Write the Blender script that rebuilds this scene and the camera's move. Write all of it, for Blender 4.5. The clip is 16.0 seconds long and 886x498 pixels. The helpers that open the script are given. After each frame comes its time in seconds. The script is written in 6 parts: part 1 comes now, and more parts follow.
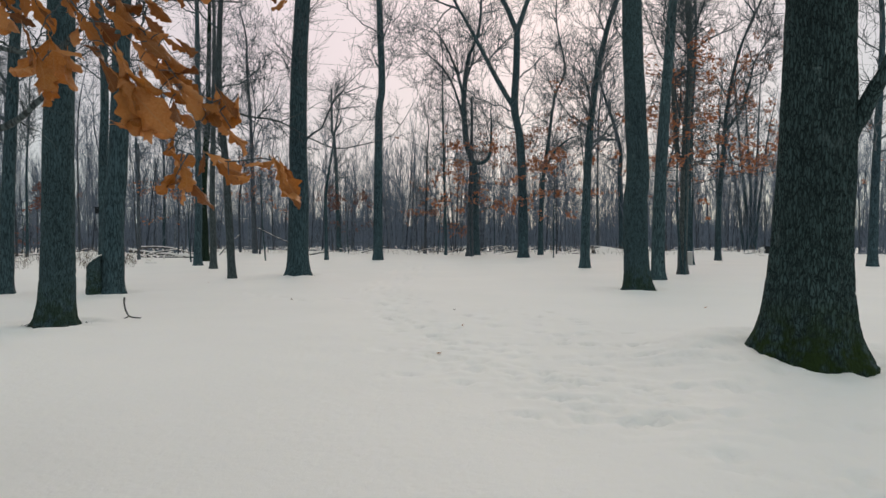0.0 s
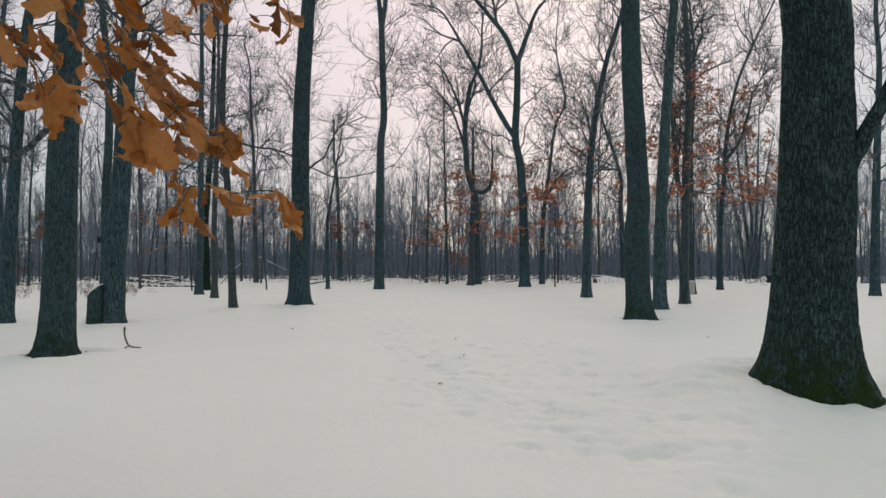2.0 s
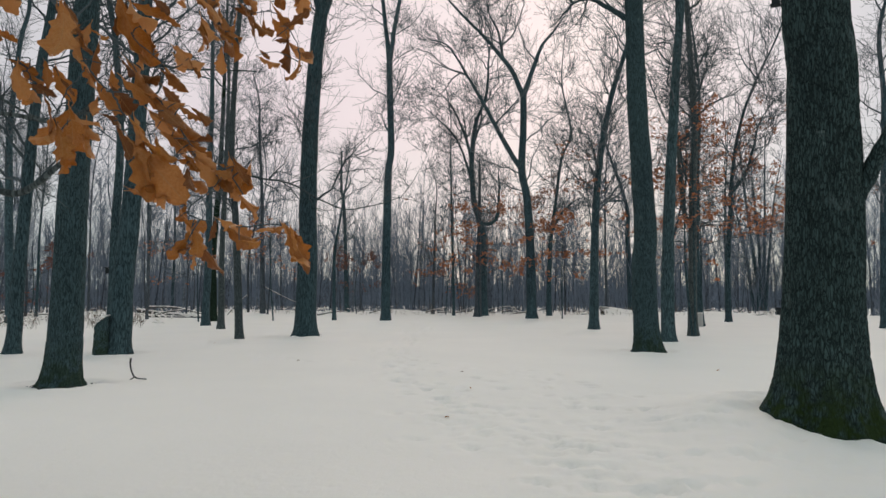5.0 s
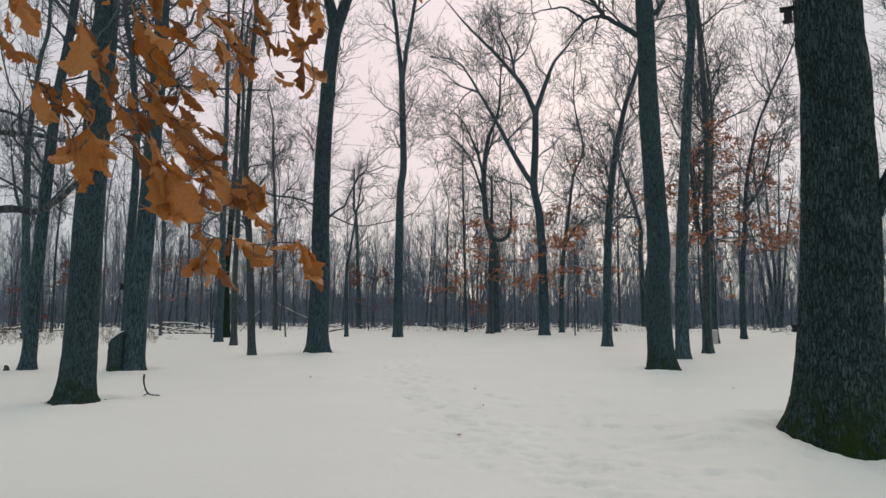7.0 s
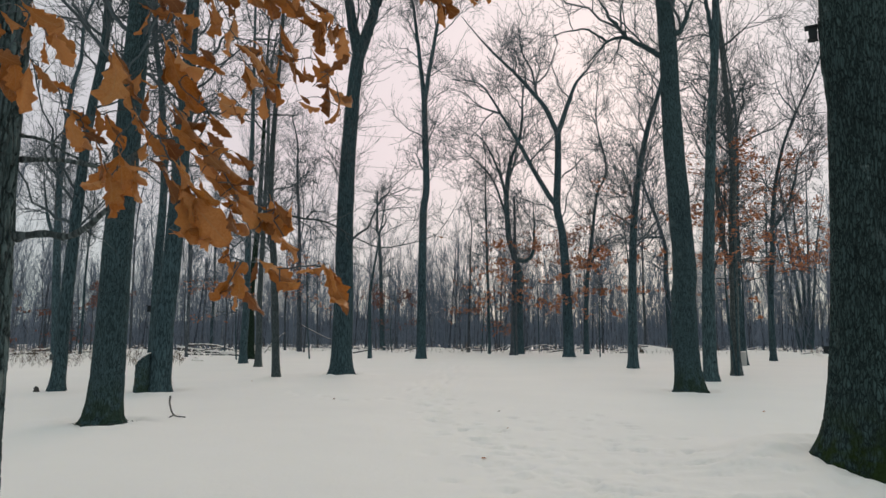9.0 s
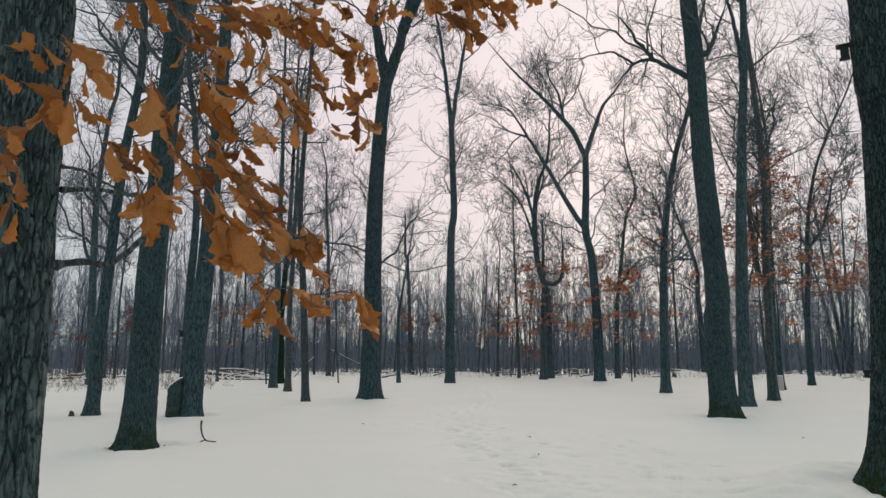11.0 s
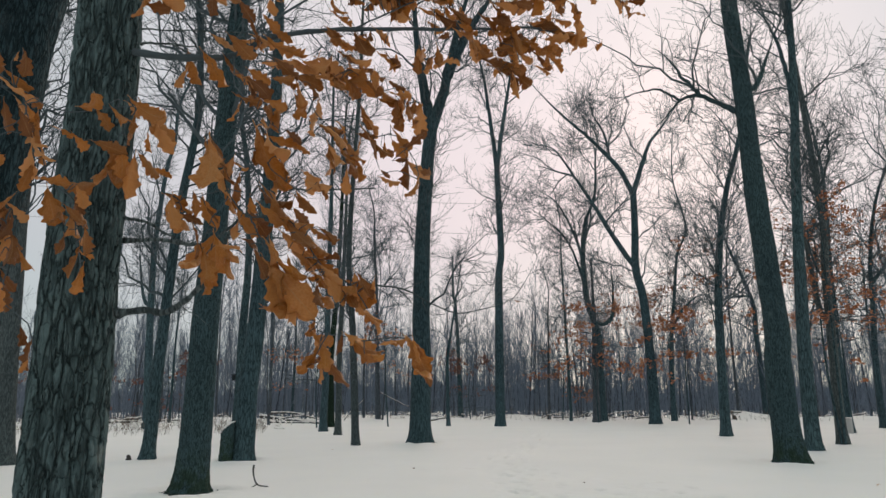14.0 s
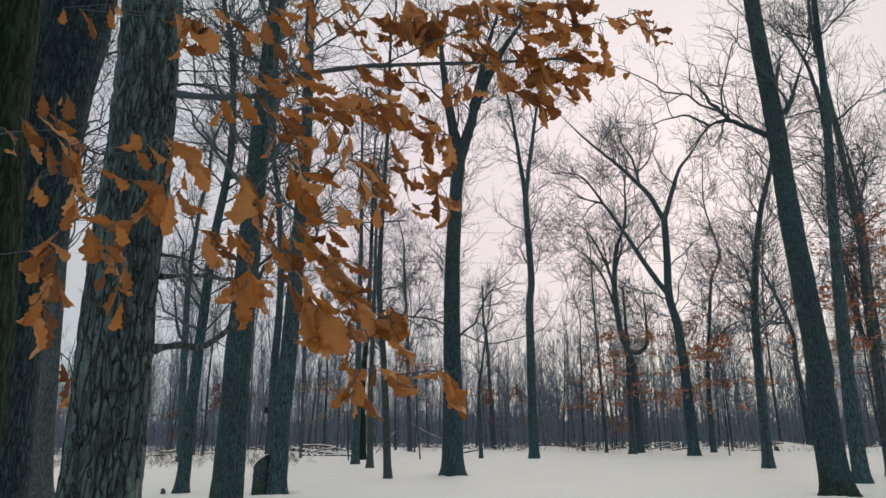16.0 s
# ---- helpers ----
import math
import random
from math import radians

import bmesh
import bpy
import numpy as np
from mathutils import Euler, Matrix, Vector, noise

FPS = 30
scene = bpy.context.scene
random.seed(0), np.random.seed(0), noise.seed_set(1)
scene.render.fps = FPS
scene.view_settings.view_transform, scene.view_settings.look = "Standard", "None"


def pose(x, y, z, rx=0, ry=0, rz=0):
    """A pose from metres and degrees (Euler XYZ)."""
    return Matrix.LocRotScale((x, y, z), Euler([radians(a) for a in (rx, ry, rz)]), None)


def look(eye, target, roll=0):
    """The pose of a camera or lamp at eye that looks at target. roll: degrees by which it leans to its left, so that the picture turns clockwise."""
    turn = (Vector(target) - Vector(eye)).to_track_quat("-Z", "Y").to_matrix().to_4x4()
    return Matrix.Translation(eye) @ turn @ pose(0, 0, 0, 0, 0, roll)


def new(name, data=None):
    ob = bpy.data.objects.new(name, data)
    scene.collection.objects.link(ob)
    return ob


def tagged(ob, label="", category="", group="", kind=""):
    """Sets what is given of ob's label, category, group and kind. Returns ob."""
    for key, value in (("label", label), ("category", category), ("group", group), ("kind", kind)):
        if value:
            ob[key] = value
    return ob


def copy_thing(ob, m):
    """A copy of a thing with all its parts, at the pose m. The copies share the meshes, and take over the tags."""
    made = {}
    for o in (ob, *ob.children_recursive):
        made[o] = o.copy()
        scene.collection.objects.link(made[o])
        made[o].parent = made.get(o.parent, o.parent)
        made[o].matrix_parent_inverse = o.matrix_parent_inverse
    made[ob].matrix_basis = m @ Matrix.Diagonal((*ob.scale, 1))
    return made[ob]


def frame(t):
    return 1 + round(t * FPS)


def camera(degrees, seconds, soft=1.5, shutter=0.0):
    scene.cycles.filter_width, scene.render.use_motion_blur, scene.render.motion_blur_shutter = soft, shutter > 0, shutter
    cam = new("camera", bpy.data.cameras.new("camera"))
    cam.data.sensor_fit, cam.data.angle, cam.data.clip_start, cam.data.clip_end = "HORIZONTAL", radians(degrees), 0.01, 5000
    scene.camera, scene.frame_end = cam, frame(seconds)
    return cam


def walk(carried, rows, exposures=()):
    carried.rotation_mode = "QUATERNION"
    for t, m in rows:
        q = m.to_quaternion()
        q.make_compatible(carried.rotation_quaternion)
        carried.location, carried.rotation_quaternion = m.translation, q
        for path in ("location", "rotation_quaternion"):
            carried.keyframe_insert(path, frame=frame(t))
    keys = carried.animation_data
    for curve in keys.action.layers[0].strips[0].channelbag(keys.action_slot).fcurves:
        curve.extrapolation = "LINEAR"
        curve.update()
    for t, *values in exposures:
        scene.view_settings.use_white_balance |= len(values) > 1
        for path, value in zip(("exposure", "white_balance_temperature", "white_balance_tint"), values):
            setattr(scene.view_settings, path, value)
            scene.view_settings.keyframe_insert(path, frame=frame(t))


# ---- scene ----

# ---- camera: a tripod head that tilts up and pans left ----
EYE_HEIGHT, PIVOT = 1.4, 0.15
cam = camera(65.63, 16.0, soft=1.5)
PATH = [(0.0, 0.0, -1.08, 0.0), (0.5, 0.02, -0.53, 0.0), (1.0, 0.05, 0.14, -0.01), (1.5, 0.08, 0.74, -0.02),
        (2.0, 0.11, 1.34, -0.02), (2.5, 0.15, 1.86, -0.03), (3.0, 0.18, 2.27, -0.04), (3.5, 0.26, 2.71, -0.06),
        (4.0, 0.37, 3.15, -0.08), (6.5, 1.34, 4.96, -0.18), (7.0, 1.67, 5.3, -0.19), (7.5, 2.13, 5.68, -0.19),
        (8.0, 2.65, 6.1, -0.19), (8.5, 3.1, 6.56, -0.17), (11.0, 5.96, 9.02, -0.05), (11.5, 6.53, 9.42, 0.0),
        (12.0, 7.12, 9.89, 0.04), (12.5, 7.82, 10.55, 0.08), (13.0, 8.54, 11.15, 0.11), (13.5, 9.28, 11.82, 0.15),
        (14.0, 10.01, 12.44, 0.2), (14.5, 10.61, 13.09, 0.26), (15.0, 11.29, 13.73, 0.33), (15.5, 11.97, 14.36, 0.39),
        (16.0, 12.6, 14.95, 0.45)]


def head(yaw, pitch, roll):
    a, b = radians(yaw), radians(pitch)
    x, y, z = -math.sin(a) * math.cos(b), math.cos(a) * math.cos(b), math.sin(b)
    return pose(PIVOT * x, PIVOT * y - PIVOT, EYE_HEIGHT + PIVOT * z, 90 + pitch, roll, yaw)


walk(cam, [(t, head(a, b, c)) for t, a, b, c in PATH], exposures=[(0.0, -0.04, 6600, 3.0), (8.0, -0.05, 6600, 2.8), (16.0, -0.04, 6560, 2.2)])

# ---- light: an overcast winter sky at dusk ----
world = bpy.data.worlds.new("overcast_sky")
scene.world = world
world.use_nodes = True
wn, wl = world.node_tree.nodes, world.node_tree.links
wn.clear()
sky = wn.new("ShaderNodeTexSky")
sky.sky_type, sky.sun_disc = "NISHITA", False
sky.sun_elevation, sky.sun_rotation = radians(23), radians(11)
cover_at = wn.new("ShaderNodeTexCoord")
cover_split = wn.new("ShaderNodeSeparateXYZ")
wl.new(cover_at.outputs["Generated"], cover_split.inputs[0])
cover = wn.new("ShaderNodeValToRGB")
wl.new(cover_split.outputs["Z"], cover.inputs["Fac"])
stops = cover.color_ramp.elements
stops[0].position, stops[0].color = 0.0, (0.64, 0.64, 0.65, 1)
stops[1].position, stops[1].color = 0.9, (0.86, 0.83, 0.82, 1)
for at, col in ((0.08, (0.77, 0.69, 0.73, 1)), (0.25, (0.89, 0.735, 0.79, 1)), (0.5, (0.92, 0.79, 0.845, 1))):
    e = stops.new(at)
    e.color = col
billow = wn.new("ShaderNodeTexNoise")
billow.inputs["Scale"].default_value, billow.inputs["Detail"].default_value = 2.2, 4
wl.new(cover_at.outputs["Generated"], billow.inputs["Vector"])
thin = wn.new("ShaderNodeMapRange")
thin.inputs["To Min"].default_value, thin.inputs["To Max"].default_value = 0.92, 1.06
wl.new(billow.outputs["Fac"], thin.inputs["Value"])
toward_sun = wn.new("ShaderNodeVectorMath")
toward_sun.operation = "DOT_PRODUCT"
toward_sun.inputs[1].default_value = Vector((0.0, 0.94, 0.34)).normalized()
wl.new(cover_at.outputs["Generated"], toward_sun.inputs[0])
sun_glow = wn.new("ShaderNodeValToRGB")
wl.new(toward_sun.outputs["Value"], sun_glow.inputs["Fac"])
rim = sun_glow.color_ramp.elements
rim[0].position, rim[0].color = 0.70, (0.63, 0.77, 0.785, 1)
rim[1].position, rim[1].color = 1.0, (1.02, 0.995, 0.995, 1)
rim.new(0.86).color = (0.79, 0.885, 0.895, 1)
lit_cover = wn.new("ShaderNodeVectorMath")
lit_cover.operation = "MULTIPLY"
wl.new(cover.outputs["Color"], lit_cover.inputs[0])
wl.new(sun_glow.outputs["Color"], lit_cover.inputs[1])
shade = wn.new("ShaderNodeVectorMath")
shade.operation = "SCALE"
wl.new(lit_cover.outputs["Vector"], shade.inputs[0])
wl.new(thin.outputs["Result"], shade.inputs["Scale"])
open_sky, clouds, both = wn.new("ShaderNodeBackground"), wn.new("ShaderNodeBackground"), wn.new("ShaderNodeAddShader")
wl.new(sky.outputs["Color"], open_sky.inputs["Color"])
open_sky.inputs["Strength"].default_value = 0.01
wl.new(shade.outputs["Vector"], clouds.inputs["Color"])
clouds.inputs["Strength"].default_value = 0.935
wl.new(open_sky.outputs[0], both.inputs[0])
wl.new(clouds.outputs[0], both.inputs[1])
wl.new(both.outputs[0], wn.new("ShaderNodeOutputWorld").inputs["Surface"])
sun = new("sun", bpy.data.lights.new("sun", "SUN"))
sun.data.energy, sun.data.angle, sun.data.color = 1.55, radians(48), (1.0, 0.755, 0.665)
sun.matrix_world = look((12, 60, 26), (0, 0, 0))

# ---- materials ----


class Mat:
    """A node material round one Principled shader."""

    def __init__(self, name, rough=0.9, spec=0.2):
        self.m = bpy.data.materials.new(name)
        self.m.use_nodes = True
        self.n, self.l = self.m.node_tree.nodes, self.m.node_tree.links
        self.b = self.n["Principled BSDF"]
        self.b.inputs["Roughness"].default_value = rough
        self.b.inputs["Specular IOR Level"].default_value = spec
        self.c = self.n.new("ShaderNodeTexCoord")

    def coords(self, scale=(1, 1, 1), kind="Object"):
        mp = self.n.new("ShaderNodeMapping")
        mp.inputs["Scale"].default_value = scale
        self.l.new(self.c.outputs[kind], mp.inputs["Vector"])
        return mp.outputs["Vector"]

    def noise(self, vec, scale, detail=4, rough=0.55):
        t = self.n.new("ShaderNodeTexNoise")
        t.inputs["Scale"].default_value, t.inputs["Detail"].default_value, t.inputs["Roughness"].default_value = scale, detail, rough
        self.l.new(vec, t.inputs["Vector"])
        return t.outputs["Fac"]

    def cells(self, vec, scale, feature="DISTANCE_TO_EDGE"):
        t = self.n.new("ShaderNodeTexVoronoi")
        t.feature = feature
        t.inputs["Scale"].default_value = scale
        self.l.new(vec, t.inputs["Vector"])
        return t.outputs["Distance"]

    def ramp(self, fac, *stops):
        r = self.n.new("ShaderNodeValToRGB")
        e = r.color_ramp.elements
        e[0].position, e[0].color = stops[0][0], (*stops[0][1], 1)
        e[1].position, e[1].color = stops[-1][0], (*stops[-1][1], 1)
        for at, col in stops[1:-1]:
            e.new(at).color = (*col, 1)
        self.l.new(fac, r.inputs["Fac"])
        return r.outputs["Color"]

    def mix(self, fac, a, b, how="MIX"):
        x = self.n.new("ShaderNodeMix")
        x.data_type, x.blend_type = "RGBA", how
        for slot, v in (("Factor", fac), ("A", a), ("B", b)):
            s = [i for i in x.inputs if i.name == slot and i.type == ("VALUE" if slot == "Factor" else "RGBA")][0]
            if isinstance(v, bpy.types.NodeSocket):
                self.l.new(v, s)
            else:
                s.default_value = v if slot == "Factor" else (*v, 1)
        return [o for o in x.outputs if o.type == "RGBA"][0]

    def math(self, op, a, b=0.0):
        x = self.n.new("ShaderNodeMath")
        x.operation = op
        for i, v in enumerate((a, b)):
            if isinstance(v, bpy.types.NodeSocket):
                self.l.new(v, x.inputs[i])
            else:
                x.inputs[i].default_value = v
        return x.outputs[0]

    def bump(self, height, strength, dist):
        x = self.n.new("ShaderNodeBump")
        x.inputs["Strength"].default_value, x.inputs["Distance"].default_value = strength, dist
        self.l.new(height, x.inputs["Height"])
        self.l.new(x.outputs["Normal"], self.b.inputs["Normal"])

    def colour(self, c):
        if isinstance(c, bpy.types.NodeSocket):
            self.l.new(c, self.b.inputs["Base Color"])
        else:
            self.b.inputs["Base Color"].default_value = (*c, 1)
        return self.m

    def random(self):
        return self.n.new("ShaderNodeObjectInfo").outputs["Random"]


def bark_material(name, dark, light, lichen, ridge=26, moss=0.0, carved=False, joined=False, cleft=0.11, tall=0.125):
    """Oak bark: meandering upright furrows between ridges, lichen patches, moss at the foot. carved: the furrows are in
    the mesh, and their depth darkens the colour.
    """
    k = Mat(name, 0.9, 0.15)
    run = k.noise(k.coords((1, 1, 0.15)), ridge, 3, 0.55)
    furrow = k.math("ABSOLUTE", k.math("SUBTRACT", run, 0.5))
    short = k.math("ABSOLUTE", k.math("SUBTRACT", k.noise(k.coords((1, 1, 0.5)), ridge * 1.5, 3, 0.6), 0.5))
    fine = k.noise(k.coords((1, 1, 0.35)), 75, 6, 0.68)
    patch = k.noise(k.coords((1, 1, 0.6)), 2.3, 6, 0.65)
    broad = k.noise(k.coords((1, 1, 0.3)), 1.1, 4, 0.5)
    col = k.mix(k.ramp(fine, (0.2, (0, 0, 0)), (0.8, (1, 1, 1))), dark, light)
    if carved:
        # Darker inner bark, with crease shade put into the carved furrows' colour.
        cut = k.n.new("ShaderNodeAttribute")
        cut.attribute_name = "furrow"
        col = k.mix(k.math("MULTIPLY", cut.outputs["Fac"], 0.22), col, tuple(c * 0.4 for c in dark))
        wander = k.n.new("ShaderNodeTexNoise")
        wander.inputs["Scale"].default_value, wander.inputs["Detail"].default_value = 11, 4
        k.l.new(k.coords((1, 1, 0.55)), wander.inputs["Vector"])
        shift = k.n.new("ShaderNodeVectorMath")
        shift.operation = "MULTIPLY_ADD"
        k.l.new(wander.outputs["Color"], shift.inputs[0])
        shift.inputs[1].default_value = (0.055, 0.055, 0.1 * tall)
        k.l.new(k.coords((1, 1, tall)), shift.inputs[2])
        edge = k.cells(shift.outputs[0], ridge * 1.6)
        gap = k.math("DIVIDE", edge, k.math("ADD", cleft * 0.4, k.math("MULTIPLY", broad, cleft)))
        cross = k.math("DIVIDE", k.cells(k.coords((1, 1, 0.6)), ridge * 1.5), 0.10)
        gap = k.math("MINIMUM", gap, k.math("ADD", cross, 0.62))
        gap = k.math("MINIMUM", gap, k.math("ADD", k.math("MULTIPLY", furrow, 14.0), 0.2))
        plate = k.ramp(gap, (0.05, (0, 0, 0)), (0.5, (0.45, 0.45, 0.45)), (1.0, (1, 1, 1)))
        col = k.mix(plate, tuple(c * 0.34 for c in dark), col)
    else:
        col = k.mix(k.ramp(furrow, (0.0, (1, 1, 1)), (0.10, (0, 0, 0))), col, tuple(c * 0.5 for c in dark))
    col = k.mix(1.0, col, k.ramp(broad, (0.3, (0.78, 0.78, 0.80)), (0.7, (1.15, 1.15, 1.12))), "MULTIPLY")
    col = k.mix(k.ramp(patch, (0.61, (0, 0, 0)), (0.72, (0.5, 0.5, 0.5))), col, lichen)
    if carved:
        spot = k.noise(k.coords((1, 1, 0.6)), 7.5, 4, 0.55)
        col = k.mix(k.ramp(spot, (0.68, (0, 0, 0)), (0.74, (0.5, 0.5, 0.5))), col, lichen)
    if moss:
        low = k.n.new("ShaderNodeSeparateXYZ")
        k.l.new(k.c.outputs["Object"], low.inputs[0])
        mf = k.math("MULTIPLY", k.ramp(low.outputs["Z"], (0.22, (moss, moss, moss)), (0.75, (0, 0, 0))),
                    k.ramp(k.noise(k.coords(), 6, 5), (0.38, (0, 0, 0)), (0.55, (1, 1, 1))))
        col = k.mix(mf, col, k.mix(k.noise(k.coords(), 40, 3), (0.010, 0.020, 0.006), (0.034, 0.058, 0.014)))
    tone = k.ramp(k.random(), (0, (0.84, 0.86, 0.88)), (1, (1.12, 1.1, 1.08)))
    if joined:
        tone = k.ramp(k.n.new("ShaderNodeNewGeometry").outputs["Random Per Island"], (0, (0.7, 0.7, 0.72)), (0.6, (1.05, 1.05, 1.05)), (0.88, (1.5, 1.42, 1.36)), (1, (2.4, 2.15, 1.9)))
    col = k.mix(1.0, col, tone, "MULTIPLY")
    rise = k.math("ADD", k.ramp(furrow, (0, (0, 0, 0)), (0.14, (1, 1, 1))), k.math("MULTIPLY", k.ramp(short, (0, (0, 0, 0)), (0.10, (1, 1, 1))), 0.4))
    if carved:
        k.bump(k.math("ADD", k.math("MULTIPLY", plate, 1.4), fine), 0.7, 0.008)
    else:
        k.bump(k.math("ADD", rise, k.math("MULTIPLY", fine, 0.5)), 0.75, 0.016)
    return k.colour(col)


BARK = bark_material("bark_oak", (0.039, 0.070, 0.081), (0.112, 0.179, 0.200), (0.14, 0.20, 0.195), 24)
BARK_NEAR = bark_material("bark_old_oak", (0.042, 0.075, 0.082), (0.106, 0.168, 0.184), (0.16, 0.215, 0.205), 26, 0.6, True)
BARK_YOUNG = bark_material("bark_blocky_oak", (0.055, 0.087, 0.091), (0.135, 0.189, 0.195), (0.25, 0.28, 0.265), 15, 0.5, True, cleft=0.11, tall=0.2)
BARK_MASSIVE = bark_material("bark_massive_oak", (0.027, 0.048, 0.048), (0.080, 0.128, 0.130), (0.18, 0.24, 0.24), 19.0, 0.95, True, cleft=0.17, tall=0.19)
# Shaded copy of the ridged bark: lens vignetting and shade put into its colour.
BARK_SHADED = bark_material("bark_ridged_shaded", (0.025, 0.048, 0.055), (0.069, 0.115, 0.129), (0.09, 0.12, 0.125), 24, 0.3, True, cleft=0.17)
# Mossy green bark, darkened further to put shade and vignetting into its colour.
BARK_MOSSY_SHADED = bark_material("bark_mossy_shaded", (0.011, 0.025, 0.016), (0.037, 0.064, 0.044), (0.07, 0.11, 0.08), 26)
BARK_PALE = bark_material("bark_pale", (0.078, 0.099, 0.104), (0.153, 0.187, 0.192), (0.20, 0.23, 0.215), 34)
# Distance haze put into the colour: a paler, bluer copy of the bark.
BARK_MID = bark_material("bark_mid_haze", (0.049, 0.084, 0.100), (0.111, 0.182, 0.208), (0.19, 0.24, 0.245), 22)
# Wood-edge bark paled bluish, with the haze of distance in its colour.
BARK_EDGE = bark_material("bark_edge_haze", (0.080, 0.098, 0.118), (0.150, 0.178, 0.205), (0.22, 0.24, 0.25), 20)
# Far bark lightened to slate blue so that it carries the aerial haze.
BARK_FAR = bark_material("bark_far_haze", (0.078, 0.100, 0.130), (0.180, 0.218, 0.270), (0.14, 0.14, 0.14), 10, joined=True)


def twig_material():
    k = Mat("twig_bark", 0.8, 0.2)
    return k.colour(k.mix(k.noise(k.coords(), 9, 3), (0.036, 0.050, 0.057), (0.098, 0.124, 0.138)))


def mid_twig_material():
    # Twig colour lightened to hold the haze on trees past 27 m.
    k = Mat("mid_twig_haze", 0.85, 0.15)
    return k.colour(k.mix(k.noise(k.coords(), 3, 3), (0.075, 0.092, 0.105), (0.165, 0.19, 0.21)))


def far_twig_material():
    # Blue-grey haze of the distant wood is mixed into this twig colour.
    k = Mat("far_twig_haze", 0.9, 0.1)
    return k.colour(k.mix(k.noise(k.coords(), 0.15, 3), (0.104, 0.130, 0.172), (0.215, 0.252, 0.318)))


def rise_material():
    # Blue-grey tones paint in the far wood's haze; streaks stand for trunks.
    k = Mat("wooded_rise_haze", 0.95, 0.05)
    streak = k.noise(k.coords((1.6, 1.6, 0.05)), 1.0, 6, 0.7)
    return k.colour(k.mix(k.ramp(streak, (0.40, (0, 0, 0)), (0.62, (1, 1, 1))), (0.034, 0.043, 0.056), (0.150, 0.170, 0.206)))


TWIG, MID_TWIG, FAR_TWIG, RISE = twig_material(), mid_twig_material(), far_twig_material(), rise_material()


def snow_material(name="snow", grain=1.0):
    k = Mat(name, 0.75, 0.2)
    v = k.coords()
    broad = k.noise(v, 0.35, 5, 0.55)
    fine = k.noise(v, 90, 5, 0.7)
    soft = k.noise(v, 9, 5, 0.6)
    col = k.mix(broad, (0.85, 0.80, 0.775), (0.945, 0.88, 0.845))
    k.b.inputs["Subsurface Weight"].default_value = 0.25
    k.b.inputs["Subsurface Radius"].default_value = (0.03, 0.03, 0.035)
    k.b.inputs["Subsurface Scale"].default_value = 0.5
    k.bump(k.math("ADD", k.math("MULTIPLY", fine, 0.25 * grain), soft), 0.32, 0.025)
    return k.colour(col)


SNOW = snow_material()


def leaf_material(name, dry, rich, dark):
    """Dry oak leaf: blotches, a pale midrib with side veins, light that shines through."""
    k = Mat(name, 0.45, 0.5)
    uv = k.n.new("ShaderNodeSeparateXYZ")
    k.l.new(k.c.outputs["UV"], uv.inputs[0])
    across = k.math("ABSOLUTE", k.math("SUBTRACT", uv.outputs["Y"], 0.5))
    rib = k.ramp(across, (0.012, (1, 1, 1)), (0.03, (0, 0, 0)))
    side = k.math("PINGPONG", k.math("SUBTRACT", uv.outputs["X"], k.math("MULTIPLY", across, 0.75)), 0.055)
    veins = k.ramp(side, (0.003, (0.6, 0.6, 0.6)), (0.010, (0, 0, 0)))
    blotch = k.noise(k.coords((1, 1, 1)), 26, 5, 0.6)
    col = k.mix(k.ramp(blotch, (0.35, (0, 0, 0)), (0.7, (1, 1, 1))), rich, dry)
    col = k.mix(k.ramp(k.random(), (0.40, (0, 0, 0)), (1.0, (0.95, 0.95, 0.95))), col, dark)
    col = k.mix(k.ramp(k.random(), (0.0, (0.85, 0.85, 0.85)), (0.4, (0, 0, 0))), col, (0.58, 0.275, 0.105))
    vein = k.math("MAXIMUM", rib, veins)
    col = k.mix(k.math("MULTIPLY", vein, 0.35), col, (0.42, 0.24, 0.10))
    k.bump(k.math("ADD", k.math("MULTIPLY", vein, 0.6), k.noise(k.coords(), 60, 4)), 0.5, 0.003)
    k.colour(col)
    glow = k.n.new("ShaderNodeBsdfTranslucent")
    k.l.new(col, glow.inputs["Color"])
    both_sides = k.n.new("ShaderNodeMixShader")
    both_sides.inputs[0].default_value = 0.32
    k.l.new(k.b.outputs[0], both_sides.inputs[1])
    k.l.new(glow.outputs[0], both_sides.inputs[2])
    k.l.new(both_sides.outputs[0], k.n["Material Output"].inputs["Surface"])
    return k.m


LEAF = leaf_material("dry_oak_leaf", (0.50, 0.208, 0.052), (0.38, 0.128, 0.013), (0.12, 0.036, 0.006))


def small_leaf_material(name, a, b):
    k = Mat(name, 0.7, 0.2)
    g = k.n.new("ShaderNodeNewGeometry")
    return k.colour(k.mix(g.outputs["Random Per Island"], a, b))


SMALL_LEAF = small_leaf_material("dry_leaf_small", (0.33, 0.118, 0.058), (0.47, 0.205, 0.108))
BROWN_LEAF = small_leaf_material("dry_leaf_brown", (0.26, 0.105, 0.062), (0.42, 0.185, 0.11))
RED_LEAF = small_leaf_material("dry_leaf_red", (0.15, 0.068, 0.055), (0.24, 0.110, 0.082))


def wood_material(name, a, b, scale=(6, 6, 40)):
    k = Mat(name, 0.85, 0.2)
    g = k.noise(k.coords(scale), 3, 5, 0.6)
    k.bump(g, 0.4, 0.004)
    return k.colour(k.mix(g, a, b))


